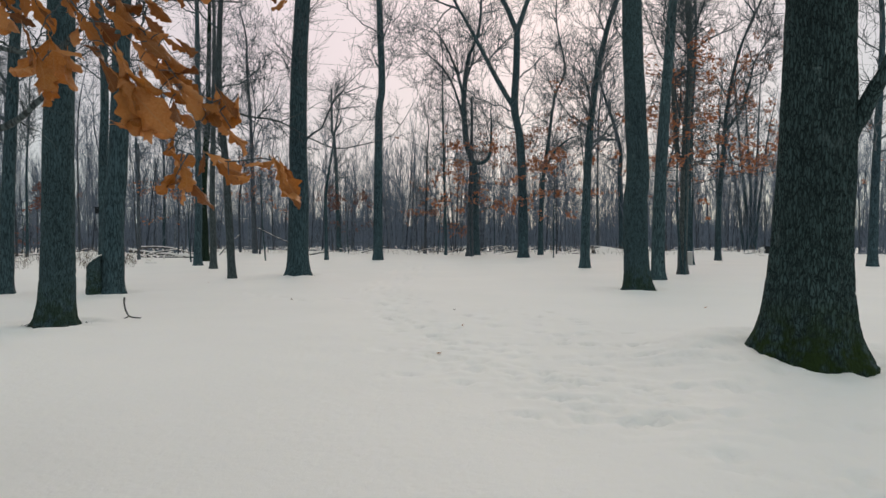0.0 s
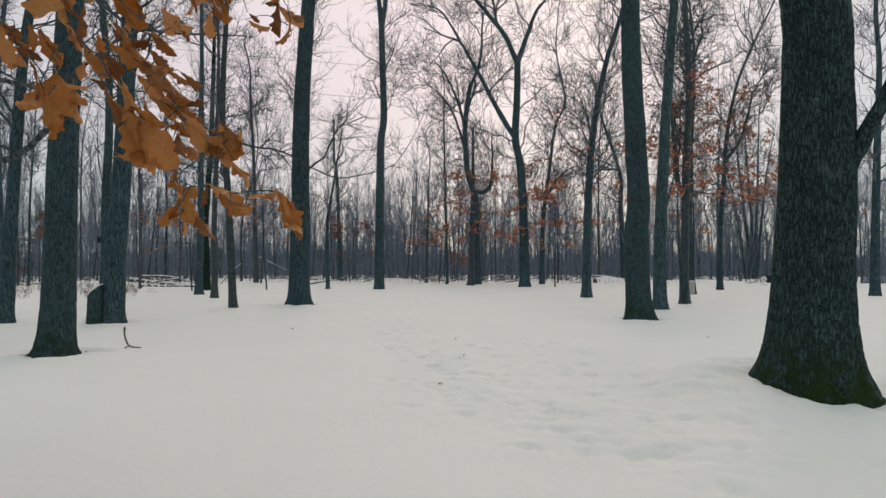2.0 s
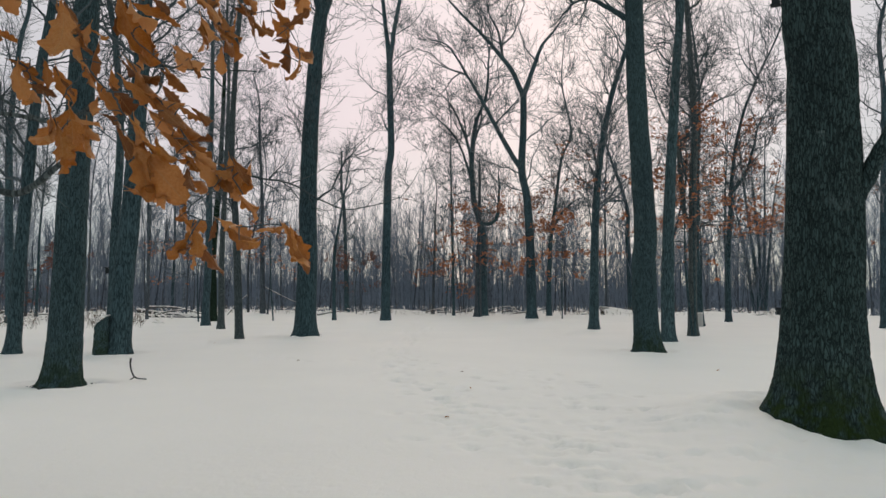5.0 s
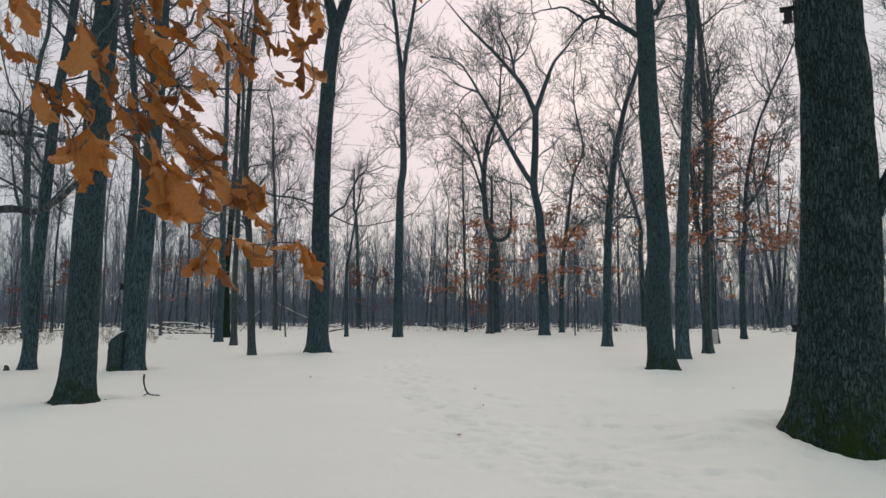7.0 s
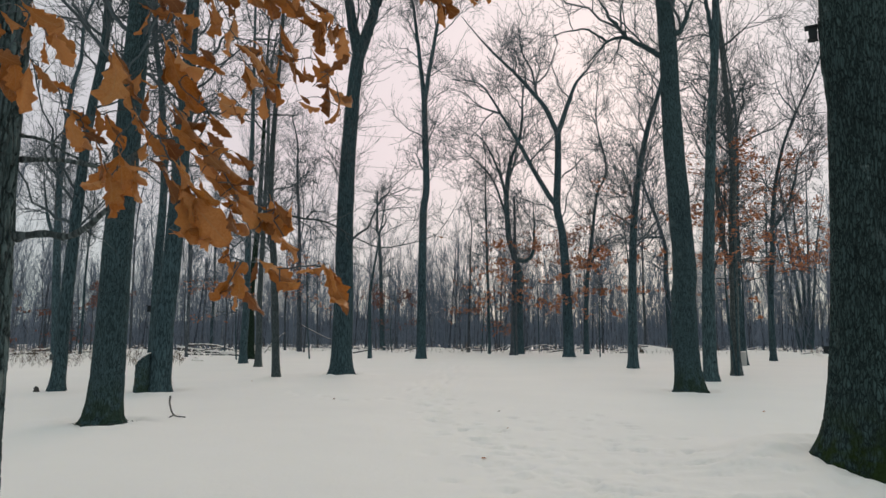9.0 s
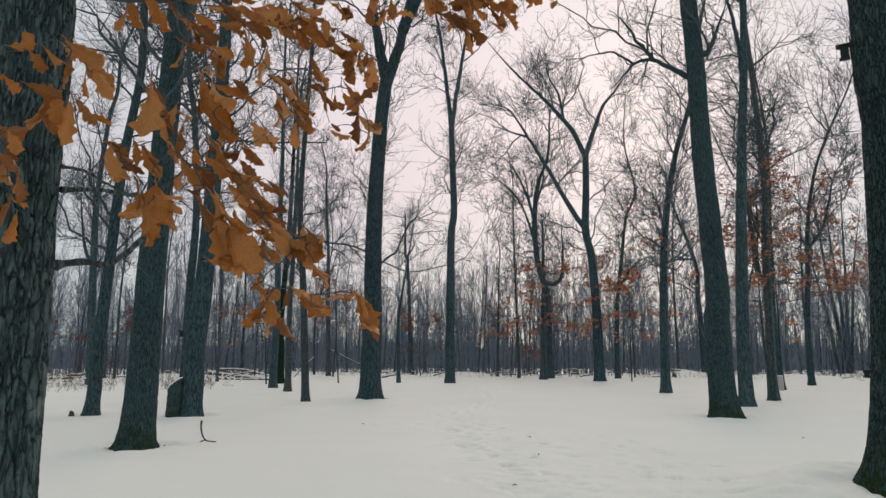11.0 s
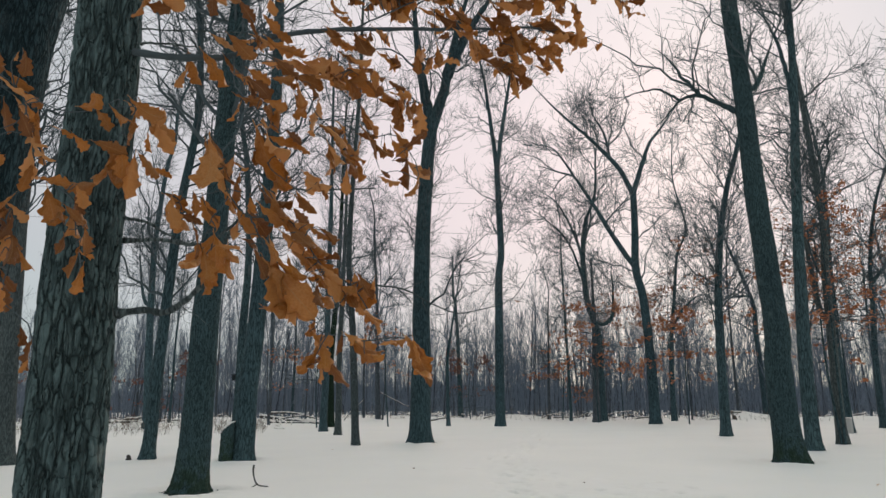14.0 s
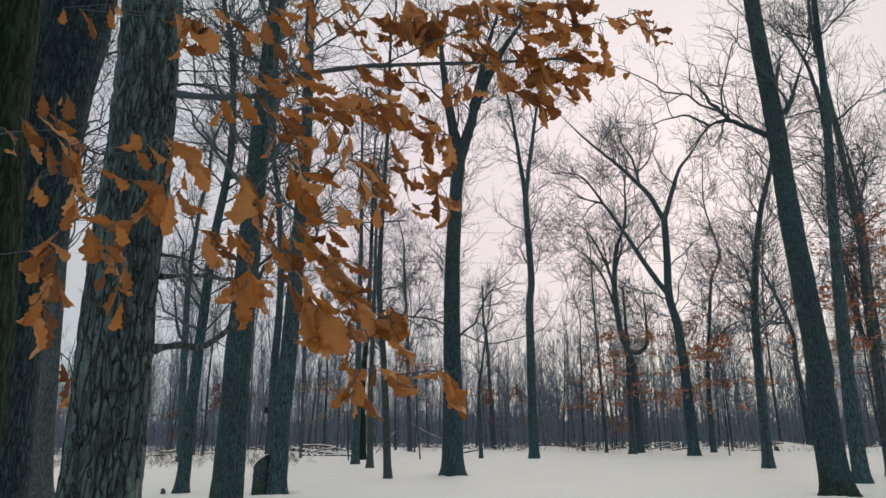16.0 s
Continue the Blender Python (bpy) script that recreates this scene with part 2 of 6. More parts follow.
DEAD_WOOD = wood_material("dead_wood", (0.035, 0.034, 0.033), (0.11, 0.102, 0.095), (4, 4, 4))
WHITE_PAINT = wood_material("weathered_white_plastic", (0.38, 0.37, 0.36), (0.5, 0.49, 0.47), (3, 3, 1))
WEED = wood_material("dry_weed", (0.10, 0.075, 0.06), (0.22, 0.16, 0.12), (2, 2, 2))
DARK_METAL = wood_material("dark_weathered_metal", (0.014, 0.018, 0.020), (0.035, 0.042, 0.046), (2, 2, 2))
CABLE = wood_material("grey_cable", (0.10, 0.10, 0.11), (0.16, 0.16, 0.17), (1, 1, 1))

# ---- mesh tools ----
rng = np.random.default_rng(7)


class Shell:
    """Collects vertices and four-cornered faces for one mesh."""

    def __init__(self):
        self.v, self.f, self.n = [], [], 0

    def add(self, verts, faces):
        self.v.append(np.asarray(verts, float).reshape(-1, 3))
        self.f.append(np.asarray(faces, int).reshape(-1, 4) + self.n)
        self.n += len(self.v[-1])

    def tubes(self, pts, radii, sides, close=False):
        """Tubes round n lines of k points: pts (n, k, 3), radii (n, k)."""
        pts, radii = np.asarray(pts, float), np.asarray(radii, float)
        n, k = radii.shape
        if n == 0:
            return
        tan = np.gradient(pts, axis=1)
        tan /= np.linalg.norm(tan, axis=2, keepdims=True) + 1e-9
        choices = np.array([[0.0, 0, 1], [1.0, 0.13, 0], [-0.13, 1.0, 0], [0.7, -0.1, 0.7], [-0.7, 0.1, 0.7], [0.1, 0.7, 0.7], [-0.1, -0.7, 0.7]])
        along = np.abs(np.einsum("nkc,mc->nkm", tan, choices)).max(axis=1)
        ref = choices[np.argmin(along, axis=1)][:, None]
        a = np.cross(tan, ref)
        a /= np.linalg.norm(a, axis=2, keepdims=True) + 1e-9
        b = np.cross(tan, a)
        th = np.arange(sides) * 2 * np.pi / sides
        ring = (a[:, :, None] * np.cos(th)[:, None] + b[:, :, None] * np.sin(th)[:, None]) * radii[:, :, None, None]
        verts = pts[:, :, None] + ring
        i, j, s = np.meshgrid(np.arange(n), np.arange(k - 1), np.arange(sides), indexing="ij")
        s2 = (s + 1) % sides
        base = (i * k + j) * sides
        self.add(verts, np.stack([base + s, base + s2, base + sides + s2, base + sides + s], -1))

    def mesh(self, name, material, smooth=True):
        v, f = np.concatenate(self.v), np.concatenate(self.f)
        me = bpy.data.meshes.new(name)
        me.vertices.add(len(v))
        me.vertices.foreach_set("co", v.ravel())
        me.loops.add(len(f) * 4)
        me.loops.foreach_set("vertex_index", f.ravel())
        me.polygons.add(len(f))
        me.polygons.foreach_set("loop_start", np.arange(len(f)) * 4)
        me.polygons.foreach_set("loop_total", np.full(len(f), 4))
        me.polygons.foreach_set("use_smooth", np.full(len(f), smooth))
        me.update(calc_edges=True)
        me.validate()
        me.materials.append(material)
        return me


def piece(name, me, parent, label=""):
    ob = new(name, me)
    ob.parent = parent
    return tagged(ob, label)


def part(name, bm, material, parent, label=""):
    me = bpy.data.meshes.new(name)
    bm.to_mesh(me)
    bm.free()
    me.materials.append(material)
    return piece(name, me, parent, label)


def thing(name, where, label, category, group="", turn=0.0):
    ob = new(name)
    ob.matrix_world = pose(*where, 0, 0, turn)
    return tagged(ob, label, category, group)


def resample(line, k):
    """k points evenly along a smooth curve through the given points."""
    p = np.asarray(line, float)
    if len(p) == 2:
        p = np.stack([p[0], (p[0] + p[1]) / 2, p[1]])
    q = np.concatenate([[2 * p[0] - p[1]], p, [2 * p[-1] - p[-2]]])
    out = []
    for i in range(1, len(q) - 2):
        for t in np.linspace(0, 1, 12, endpoint=False):
            a, b, c, d = q[i - 1], q[i], q[i + 1], q[i + 2]
            out.append(0.5 * (2 * b + (c - a) * t + (2 * a - 5 * b + 4 * c - d) * t * t + (3 * b - a - 3 * c + d) * t ** 3))
    out = np.array(out + [p[-1]])
    s = np.concatenate([[0], np.cumsum(np.linalg.norm(np.diff(out, axis=0), axis=1))])
    return np.stack([np.interp(np.linspace(0, s[-1], k), s, out[:, c]) for c in range(3)], 1)


def lattice(u, v, nu, seed):
    """Smooth noise from 0 to 1 on a sheet that repeats after nu cells along u."""
    r = np.random.default_rng(seed).random((nu, 512))
    iu, iv = np.floor(u).astype(int), np.floor(v).astype(int)
    fu, fv = u - iu, v - iv
    fu, fv = fu * fu * (3 - 2 * fu), fv * fv * (3 - 2 * fv)
    g = lambda a, b: r[a % nu, b % 512]
    return (g(iu, iv) * (1 - fu) + g(iu + 1, iv) * fu) * (1 - fv) + (g(iu, iv + 1) * (1 - fu) + g(iu + 1, iv + 1) * fu) * fv


def plates(u, v, nu, seed):
    """Distance to the crack between irregular bark plates, on a sheet that repeats after nu cells along u."""
    r = np.random.default_rng(seed)
    ju, jv = r.random((nu, 512)), r.random((nu, 512))
    iu, iv = np.floor(u).astype(int), np.floor(v).astype(int)
    best, second = np.full(u.shape, 9.0), np.full(u.shape, 9.0)
    for a in (-1, 0, 1):
        for b in (-1, 0, 1):
            cu, cv = (iu + a) % nu, (iv + b) % 512
            d = np.hypot(iu + a + ju[cu, cv] - u, iv + b + jv[cu, cv] - v)
            second = np.minimum(second, np.maximum(best, d))
            best = np.minimum(best, d)
    return second - best


def furrows(u, z, nu, cell, seed):
    """Depth, 0 to 1, of upright bark furrows that part and join, with cross cracks, on a sheet that repeats after nu cells along u."""
    mix = lambda k, tall, sd: (0.55 * lattice(u * nu * k, z / (cell * tall), int(nu * k), sd) + 0.30 * lattice(u * nu * k * 2, z / (cell * tall * 0.45), int(nu * k * 2), sd + 1)
                               + 0.15 * lattice(u * nu * k * 4, z / (cell * tall * 0.2), int(nu * k * 4), sd + 2))
    warp = (mix(1, 3.0, seed + 20) - 0.5) * 1.5
    e = plates(u * nu + warp, z / (cell * 5.5) + (mix(1, 2.0, seed + 30) - 0.5) * 0.7, nu, seed)
    wide = 0.09 + 0.11 * lattice(u * 8, z / (cell * 6), 8, seed + 5)
    main = np.clip(1.4 - e / wide, 0, 1)
    cross = np.clip(1.2 - np.abs(mix(1, 1.1, seed + 10) - 0.5) / 0.03, 0, 1)
    return np.maximum(main, 0.3 * cross)


def grow(pts, radii, m, lo, hi, length, angle, lift, thick, k, r):
    """m side shoots on each of the given lines. Returns their lines and radii."""
    n, kk = radii.shape
    if n == 0:
        return np.zeros((0, k, 3)), np.zeros((0, k))
    s = r.uniform(lo, hi, (n, m)) * (kk - 1)
    i = np.minimum(s.astype(int), kk - 2)
    fr = (s - i)[..., None]
    row = np.arange(n)[:, None]
    start = pts[row, i] * (1 - fr) + pts[row, i + 1] * fr
    tan = pts[row, i + 1] - pts[row, i]
    tan /= np.linalg.norm(tan, axis=2, keepdims=True) + 1e-9
    rad = radii[row, i] * (1 - fr[..., 0]) + radii[row, i + 1] * fr[..., 0]
    side = r.normal(size=(n, m, 3))
    side -= (side * tan).sum(2, keepdims=True) * tan
    side /= np.linalg.norm(side, axis=2, keepdims=True) + 1e-9
    ang = np.radians(r.uniform(angle[0], angle[1], (n, m, 1)))
    way = tan * np.cos(ang) + side * np.sin(ang)
    le = length * r.uniform(0.45, 1.15, (n, m, 1)) * (1.15 - 0.55 * (s / (kk - 1)))[..., None]
    steps = np.linspace(0, 1, k)
    wob = np.cumsum(r.normal(size=(n, m, k, 3)) * 0.10, axis=2)
    wob -= wob[:, :, :1]
    line = start[:, :, None] + le[:, :, None] * (way[:, :, None] * steps[:, None] + np.array([0, 0, lift]) * (steps ** 2)[:, None]
                                                  + wob * steps[:, None] * 0.9)
    r0 = np.minimum(rad * 0.75, thick * le[..., 0])
    rr = r0[..., None] * (1 - 0.72 * steps)
    return line.reshape(-1, k, 3), rr.reshape(-1, k)


def trunk_shell(line, radius, sides, zs, flare, lobes, bark, cell, seed, tip):
    """A trunk round a centre line, with a flared, lobed foot and raised bark plates."""
    line = np.asarray(line)
    z = zs
    cx, cy = np.interp(z, line[:, 2], line[:, 0]), np.interp(z, line[:, 2], line[:, 1])
    h = line[-1, 2]
    rr = radius * (1 - (1 - tip) * np.clip(z / h, 0, 1) ** 0.9)
    zz, tt = np.meshgrid(z, np.arange(sides) / sides, indexing="ij")
    th = tt * 2 * np.pi
    R = rr[:, None] * np.ones_like(zz)
    up = np.clip(zz, 0, None)
    foot = 0.78 * np.exp(-up / (0.5 * radius + 0.05)) + 0.22 * np.exp(-up / (1.9 * radius + 0.1))
    lob = sum(a * np.cos(n * th + p) for n, a, p in lobes)
    R = R * (1 + flare * foot * (1 + lob) + 0.035 * (lattice(tt * 6, zz * 1.4, 6, seed) - 0.5) * 2)
    R = R * (1 + 0.30 * flare * np.exp(-up / (0.22 * radius + 0.03)) * (lattice(tt * 9, zz * 0.5, 9, seed + 9) - 0.35))
    if bark > 0:
        nu = max(6, int(round(2 * np.pi * radius / cell)))
        d = furrows(tt, zz + 1, nu, cell, seed + 3)
        R = R - bark * d * (0.7 + 0.6 * lattice(tt * 10, zz * 3, 10, seed + 1)) + bark * 0.5 * (lattice(tt * nu, zz / (cell * 3), nu, seed + 2) - 0.5)
        R = R + bark * 0.22 * (lattice(tt * 160, zz * 60, 160, seed + 7) - 0.5)
    verts = np.stack([cx[:, None] + R * np.cos(th), cy[:, None] + R * np.sin(th), zz], -1)
    i, s = np.meshgrid(np.arange(len(z) - 1), np.arange(sides), indexing="ij")
    s2 = (s + 1) % sides
    sh = Shell()
    sh.add(verts, np.stack([i * sides + s, i * sides + s2, (i + 1) * sides + s2, (i + 1) * sides + s], -1))
    sh.furrow = d.ravel() if bark > 0 else None
    return sh


def oak(at, dia, spine, limbs=(), height=0, crown=5, n1=16, blen=2.5, near=0, lr=0.2, tip=0.25, flare=0.38,
        roots=(), bark="", label="", category="tree"):
    """A bare forest tree: spine and limbs are given as (sideways, up) in metres from the foot; finer branches grow on them."""
    r = np.random.default_rng(int(abs(at[0]) * 100 + abs(at[1]) * 37))
    facing = math.degrees(math.atan2(at[1], at[0])) - 90
    dia *= 1.07
    root = thing("oak_tree", (at[0], at[1], 0), label, category, "trees of the wood", facing)
    # Farther trees take the haze-tinted bark and twig colours.
    mat = BARK_EDGE if bark == "pale" and math.hypot(*at) > 35 else BARK_PALE if bark == "pale" else BARK_MOSSY_SHADED if bark == "mossy" else BARK_SHADED if bark == "dark" else BARK_MASSIVE if near == 3 and dia > 0.5 else BARK_YOUNG if near == 3 else BARK_NEAR if near >= 2 else BARK_MID if math.hypot(*at) > 27 else BARK
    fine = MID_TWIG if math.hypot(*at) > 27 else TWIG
    slim = 0.35 if near == 3 else min(max(math.hypot(*at) / 38, 0.5), 1.2)
    sway = np.cumsum(r.normal(0, 0.05, 40))
    depth = lambda z: np.interp(z, np.linspace(0, 30, 40), sway) * min(1.0, dia * 2)
    pts = [(0.0, 0.0, -0.15)] + [(x, 0.0, z) for x, z in spine]
    if height and height > spine[-1][1] + 0.5:
        (x0, z0), (x1, z1) = spine[-2], spine[-1]
        g = (x1 - x0) / max(z1 - z0, 0.1) * 0.5
        top = height - z1
        pts += [(x1 + g * top * 0.5 + r.normal(0, 0.15), 0.0, z1 + top * 0.5), (x1 + g * top + r.normal(0, 0.3), 0.0, height)]
    line = resample(pts, 60)
    line[:, 1] += depth(line[:, 2]) - depth(0.0)
    top = line[-1, 2]
    end = tip if not height or near == 2 or (near == 3 and dia < 0.5) else min(tip, 0.25)
    lobes = [(n, r.uniform(0.10, 0.30) * (1.5 if near == 3 else 1), r.uniform(0, 6.3)) for n in (2, 3, 5, 8)]
    if near >= 2:
        lobes += [(11, 0.16, r.uniform(0, 6.3)), (17, 0.10, r.uniform(0, 6.3))]
    lobes = list(roots) or lobes
    fine_top = min(top, {3: 5.2, 2: 9.0}.get(near, top))
    sides, step, relief, cell = {3: (230, 0.028, 0.018, 0.040), 2: (84, 0.05, 0.012, 0.040), 1: (48, 0.09, 0.008, 0.06)}.get(near, (20, 0.3, 0.0, 0.06))
    if near == 3 and dia < 0.4:
        sides, step, relief, cell, fine_top = 210, 0.0125, 0.013, 0.026, 3.4
    zs = np.concatenate([np.arange(-0.36 if near == 3 else -0.12, fine_top, step), np.linspace(fine_top, top, max(2, int((top - fine_top) / 0.15) + 2))])
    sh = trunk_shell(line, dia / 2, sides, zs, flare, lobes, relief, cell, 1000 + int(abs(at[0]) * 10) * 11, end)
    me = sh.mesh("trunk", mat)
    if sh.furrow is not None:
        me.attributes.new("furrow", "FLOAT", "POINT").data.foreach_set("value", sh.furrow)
    piece("trunk", me, root)
    stems = [(line, dia / 2 * (1 - (1 - end) * np.clip(line[:, 2] / top, 0, 1) ** 0.9))]
    ratios = lr if isinstance(lr, tuple) else (lr,) * len(limbs)
    for limb, ratio in zip(limbs, ratios):
        p = np.array([(x, depth(z) - depth(0.0), z) for x, z in limb])
        hosts = np.concatenate([q[0] for q in stems])
        host = hosts[np.argmin(np.linalg.norm(hosts - p[0] + [0, 0, 0.12], axis=1))]
        p[:, 1] += host[1] - p[0, 1]
        lean = r.uniform(-0.35, 0.35)
        p[:, 1] += lean * np.abs(p[:, 0] - p[0, 0])
        if np.linalg.norm(host - p[0]) < 1.5:
            p = np.concatenate([[host], p[1:] if np.linalg.norm(host - p[0]) < 0.15 else p])
        p = resample(p, 26)
        wob = np.cumsum(r.normal(0, 0.012, (26, 3)), axis=0)
        p[2:-1] += r.normal(0, min(0.006, dia * 0.02), (23, 3))
        p += (wob - wob[0]) - np.linspace(0, 1, 26)[:, None] * wob[-1] * 0.5
        q = dia * ratio * (1 - 0.9 * np.linspace(0, 1, 26) ** 1.2)
        s2 = Shell()
        s2.tubes([p], [q], 12 if near else 8)
        piece("limb", s2.mesh("limb", mat), root)
        stems.append((p, q))
    if n1 == 0:
        return root
    # branches in three orders; each main branch is a part
    total = sum(np.linalg.norm(np.diff(p, axis=0), axis=1).sum() for p, _ in stems[1:]) + max(top - crown, 1.0)
    for j, (p, q) in enumerate(stems[:1] if near == 3 else stems):
        lo = np.clip(crown / top, 0, 0.95) if j == 0 else 0.12
        le = max(top - crown, 1.0) if j == 0 else np.linalg.norm(np.diff(p, axis=0), axis=1).sum()
        m = max(3, int(round(n1 * 1.42 * le / total)))
        b1, r1 = grow(p[None], q[None], m, lo, 1.0, blen if j == 0 else blen * 0.85, (30, 68), 0.26, 0.016, 10, r)
        for line1, rad1 in zip(b1, r1):
            tw = Shell()
            tw.tubes([line1], [np.maximum(rad1, 0.013 * slim)], 5)
            b2, r2 = grow(line1[None], rad1[None], 9, 0.15, 1.0, blen * 0.50, (25, 62), 0.20, 0.014, 6, r)
            b3, r3 = grow(b2, r2, 4, 0.12, 1.0, blen * 0.29, (25, 65), 0.15, 0.014, 3, r)
            tw.tubes(b2, np.maximum(r2, 0.0095 * slim), 3)
            tw.tubes(b3, np.maximum(r3, 0.0068 * slim), 3)
            piece("branch", tw.mesh("branch", fine), root)
    return root


# ---- ground: one sheet of snow with an old trail of footprints ----
def axis_steps(fine_lo, fine_hi, step, far, growth):
    a = list(np.arange(fine_lo, fine_hi, step))
    s, x = step, fine_hi
    up = []
    while x < far:
        up.append(x)
        s *= growth
        x += s
    s, x = step, fine_lo
    down = []
    while x > -far:
        s *= growth
        x -= s
        down.append(x)
    return np.array(down[::-1] + a + up)


TRAIL = [(-1.9, 46), (-1.6, 33), (-1.2, 24), (-1.25, 17), (-0.8, 13), (-0.35, 10.4), (0.15, 8.2), (0.5, 7.0), (0.95, 6.1), (1.25, 5.3), (1.65, 4.4), (2.1, 3.4)]
SIDE_TRAILS = [[(0.2, 8.6), (1.3, 9.0), (2.2, 8.2), (3.0, 7.3), (3.4, 6.2)], [(-0.9, 14.2), (-2.2, 14.6), (-3.3, 15.0), (-5.0, 17.0)], [(0.9, 6.6), (1.7, 6.2), (2.3, 5.4), (2.9, 4.6)],
               [(0.6, 12.2), (1.4, 9.5), (1.8, 7.45), (2.0, 5.9), (2.1, 4.8)], [(1.2, 13.1), (2.05, 10.7), (2.55, 8.6), (2.9, 6.9), (3.1, 5.6)], [(0.25, 9.0), (0.7, 7.4), (1.05, 5.9), (1.25, 4.8)]]


def ground_z(x, y):
    """The lie of the land: level in the clearing, dropped beyond 60 m to hide far snow from the camera."""
    d = np.hypot(x, y)
    t = np.clip((d - 60) / 50, 0, 1)
    return -2.4 * t * t * (3 - 2 * t)


MOUND = (12.4, 55.0)


def build_ground():
    xs = axis_steps(-6.9, 5.6, 0.07, 700, 1.13)
    ys = axis_steps(2.4, 14.0, 0.06, 700, 1.045)
    X, Y = np.meshgrid(xs, ys)
    flat = lambda a, b, s, seed: lattice(a * s + 300, b * s + 300, 512, seed) - 0.5
    Z = 0.07 * flat(X, Y, 0.16, 1) + 0.028 * flat(X, Y, 0.6, 2) + 0.010 * flat(X, Y, 2.1, 3)
    Z += ground_z(X, Y)
    r = np.random.default_rng(3)
    prints = []
    for path, stride in [(TRAIL, 0.30), (TRAIL, 0.34), ([(x + 0.45, y + 0.2) for x, y in TRAIL[4:]], 0.34), ([(x - 0.35, y) for x, y in TRAIL[:8]], 0.36), (TRAIL, 0.42)] + [(p, 0.30) for p in SIDE_TRAILS]:
        line = resample([(x, y, 0) for x, y in path], 400)
        s = np.concatenate([[0], np.cumsum(np.linalg.norm(np.diff(line, axis=0), axis=1))])
        d, foot = 0.2, 1
        while d < s[-1]:
            x, y = np.interp(d, s, line[:, 0]), np.interp(d, s, line[:, 1])
            x2, y2 = np.interp(d + 0.1, s, line[:, 0]), np.interp(d + 0.1, s, line[:, 1])
            a = math.atan2(y2 - y, x2 - x) + r.normal(0, 0.18)
            off = foot * 0.13 + r.normal(0, 0.26)
            a += r.normal(0, 0.5)
            prints.append((x - math.sin(a) * off, y + math.cos(a) * off, a, r.uniform(0.012, 0.05)))
            d, foot = d + stride * r.uniform(0.75, 1.3), -foot
    band = np.zeros_like(Z)
    for x, y, a, deep in prints:
        i0, i1 = np.searchsorted(xs, (x - 0.6, x + 0.6))
        j0, j1 = np.searchsorted(ys, (y - 0.6, y + 0.6))
        if i1 <= i0 or j1 <= j0:
            continue
        dx, dy = X[j0:j1, i0:i1] - x, Y[j0:j1, i0:i1] - y
        u, v = dx * math.cos(a) + dy * math.sin(a), -dx * math.sin(a) + dy * math.cos(a)
        q = np.sqrt((u / 0.14) ** 2 + (v / 0.065) ** 2)
        Z[j0:j1, i0:i1] -= deep * np.exp(-q ** 3.0)
        Z[j0:j1, i0:i1] += deep * 0.28 * np.exp(-((q - 1.45) / 0.38) ** 2)
        w = np.exp(-(dx ** 2 + dy ** 2) / 0.09)
        band[j0:j1, i0:i1] = np.maximum(band[j0:j1, i0:i1], w)
    Z += band * (0.022 * flat(X, Y, 2.6, 5) + 0.034 * flat(X, Y, 5.3, 6) + 0.012 * flat(X, Y, 13.0, 7))
    churned = np.exp(-(((X - 2.9) / 2.4) ** 2 + ((Y - 7.2) / 3.0) ** 2) ** 2)
    Z += churned * (0.025 * flat(X, Y, 1.7, 12) + 0.022 * flat(X, Y, 3.6, 13) + 0.020 * flat(X, Y, 5.9, 14) + 0.008 * flat(X, Y, 14.0, 16))
    far = np.clip((np.hypot(X, Y) - 43) / 8, 0, 1)
    Z += far * 0.9 * np.clip(flat(X, Y, 0.21, 8) - 0.08, 0, 1)
    # snow blown up against the nearer trunks, with a thawed hollow at the bark
    for x, y, rad in WELLS:
        d = np.hypot(X - x, Y - y)
        Z += np.exp(-(d / (rad * 2.2)) ** 4) * (0.09 * flat(X, Y, 5.5, 11) + 0.05 * flat(X, Y, 11.0, 15))
        Z += 0.05 * np.exp(-((d - rad * 2.3) / (rad * 0.9)) ** 2) - 0.05 * np.exp(-(d / (rad * 1.45)) ** 4)
    # the snow falls towards the clearing round the massive oak
    dx, dy = X - 4.1, Y - 7.63
    near_oak_foot = np.exp(-(np.hypot(dx, dy) / 1.5) ** 4)
    Z += near_oak_foot * (0.05 - 0.15 * (0.88 * dx - 0.473 * dy) - 0.085 * (-0.473 * dx - 0.88 * dy))
    Z += 0.5 * np.exp(-(((X - MOUND[0]) / 1.5) ** 2 + ((Y - MOUND[1]) / 2.5) ** 2))
    ny, nx = X.shape
    sh = Shell()
    j, i = np.meshgrid(np.arange(ny - 1), np.arange(nx - 1), indexing="ij")
    sh.add(np.stack([X, Y, Z], -1), np.stack([j * nx + i, j * nx + i + 1, (j + 1) * nx + i + 1, (j + 1) * nx + i], -1))
    ob = new("ground", sh.mesh("ground", SNOW))
    return tagged(ob, "snow-covered forest clearing with a trail of old footprints", "snow", kind="structure")


WELLS = [(4.13, 7.63, 0.52), (-6.08, 10.74, 0.34), (5.03, 17.67, 0.36), (-7.92, 16.33, 0.3), (-5.04, 23.93, 0.4)]
build_ground()

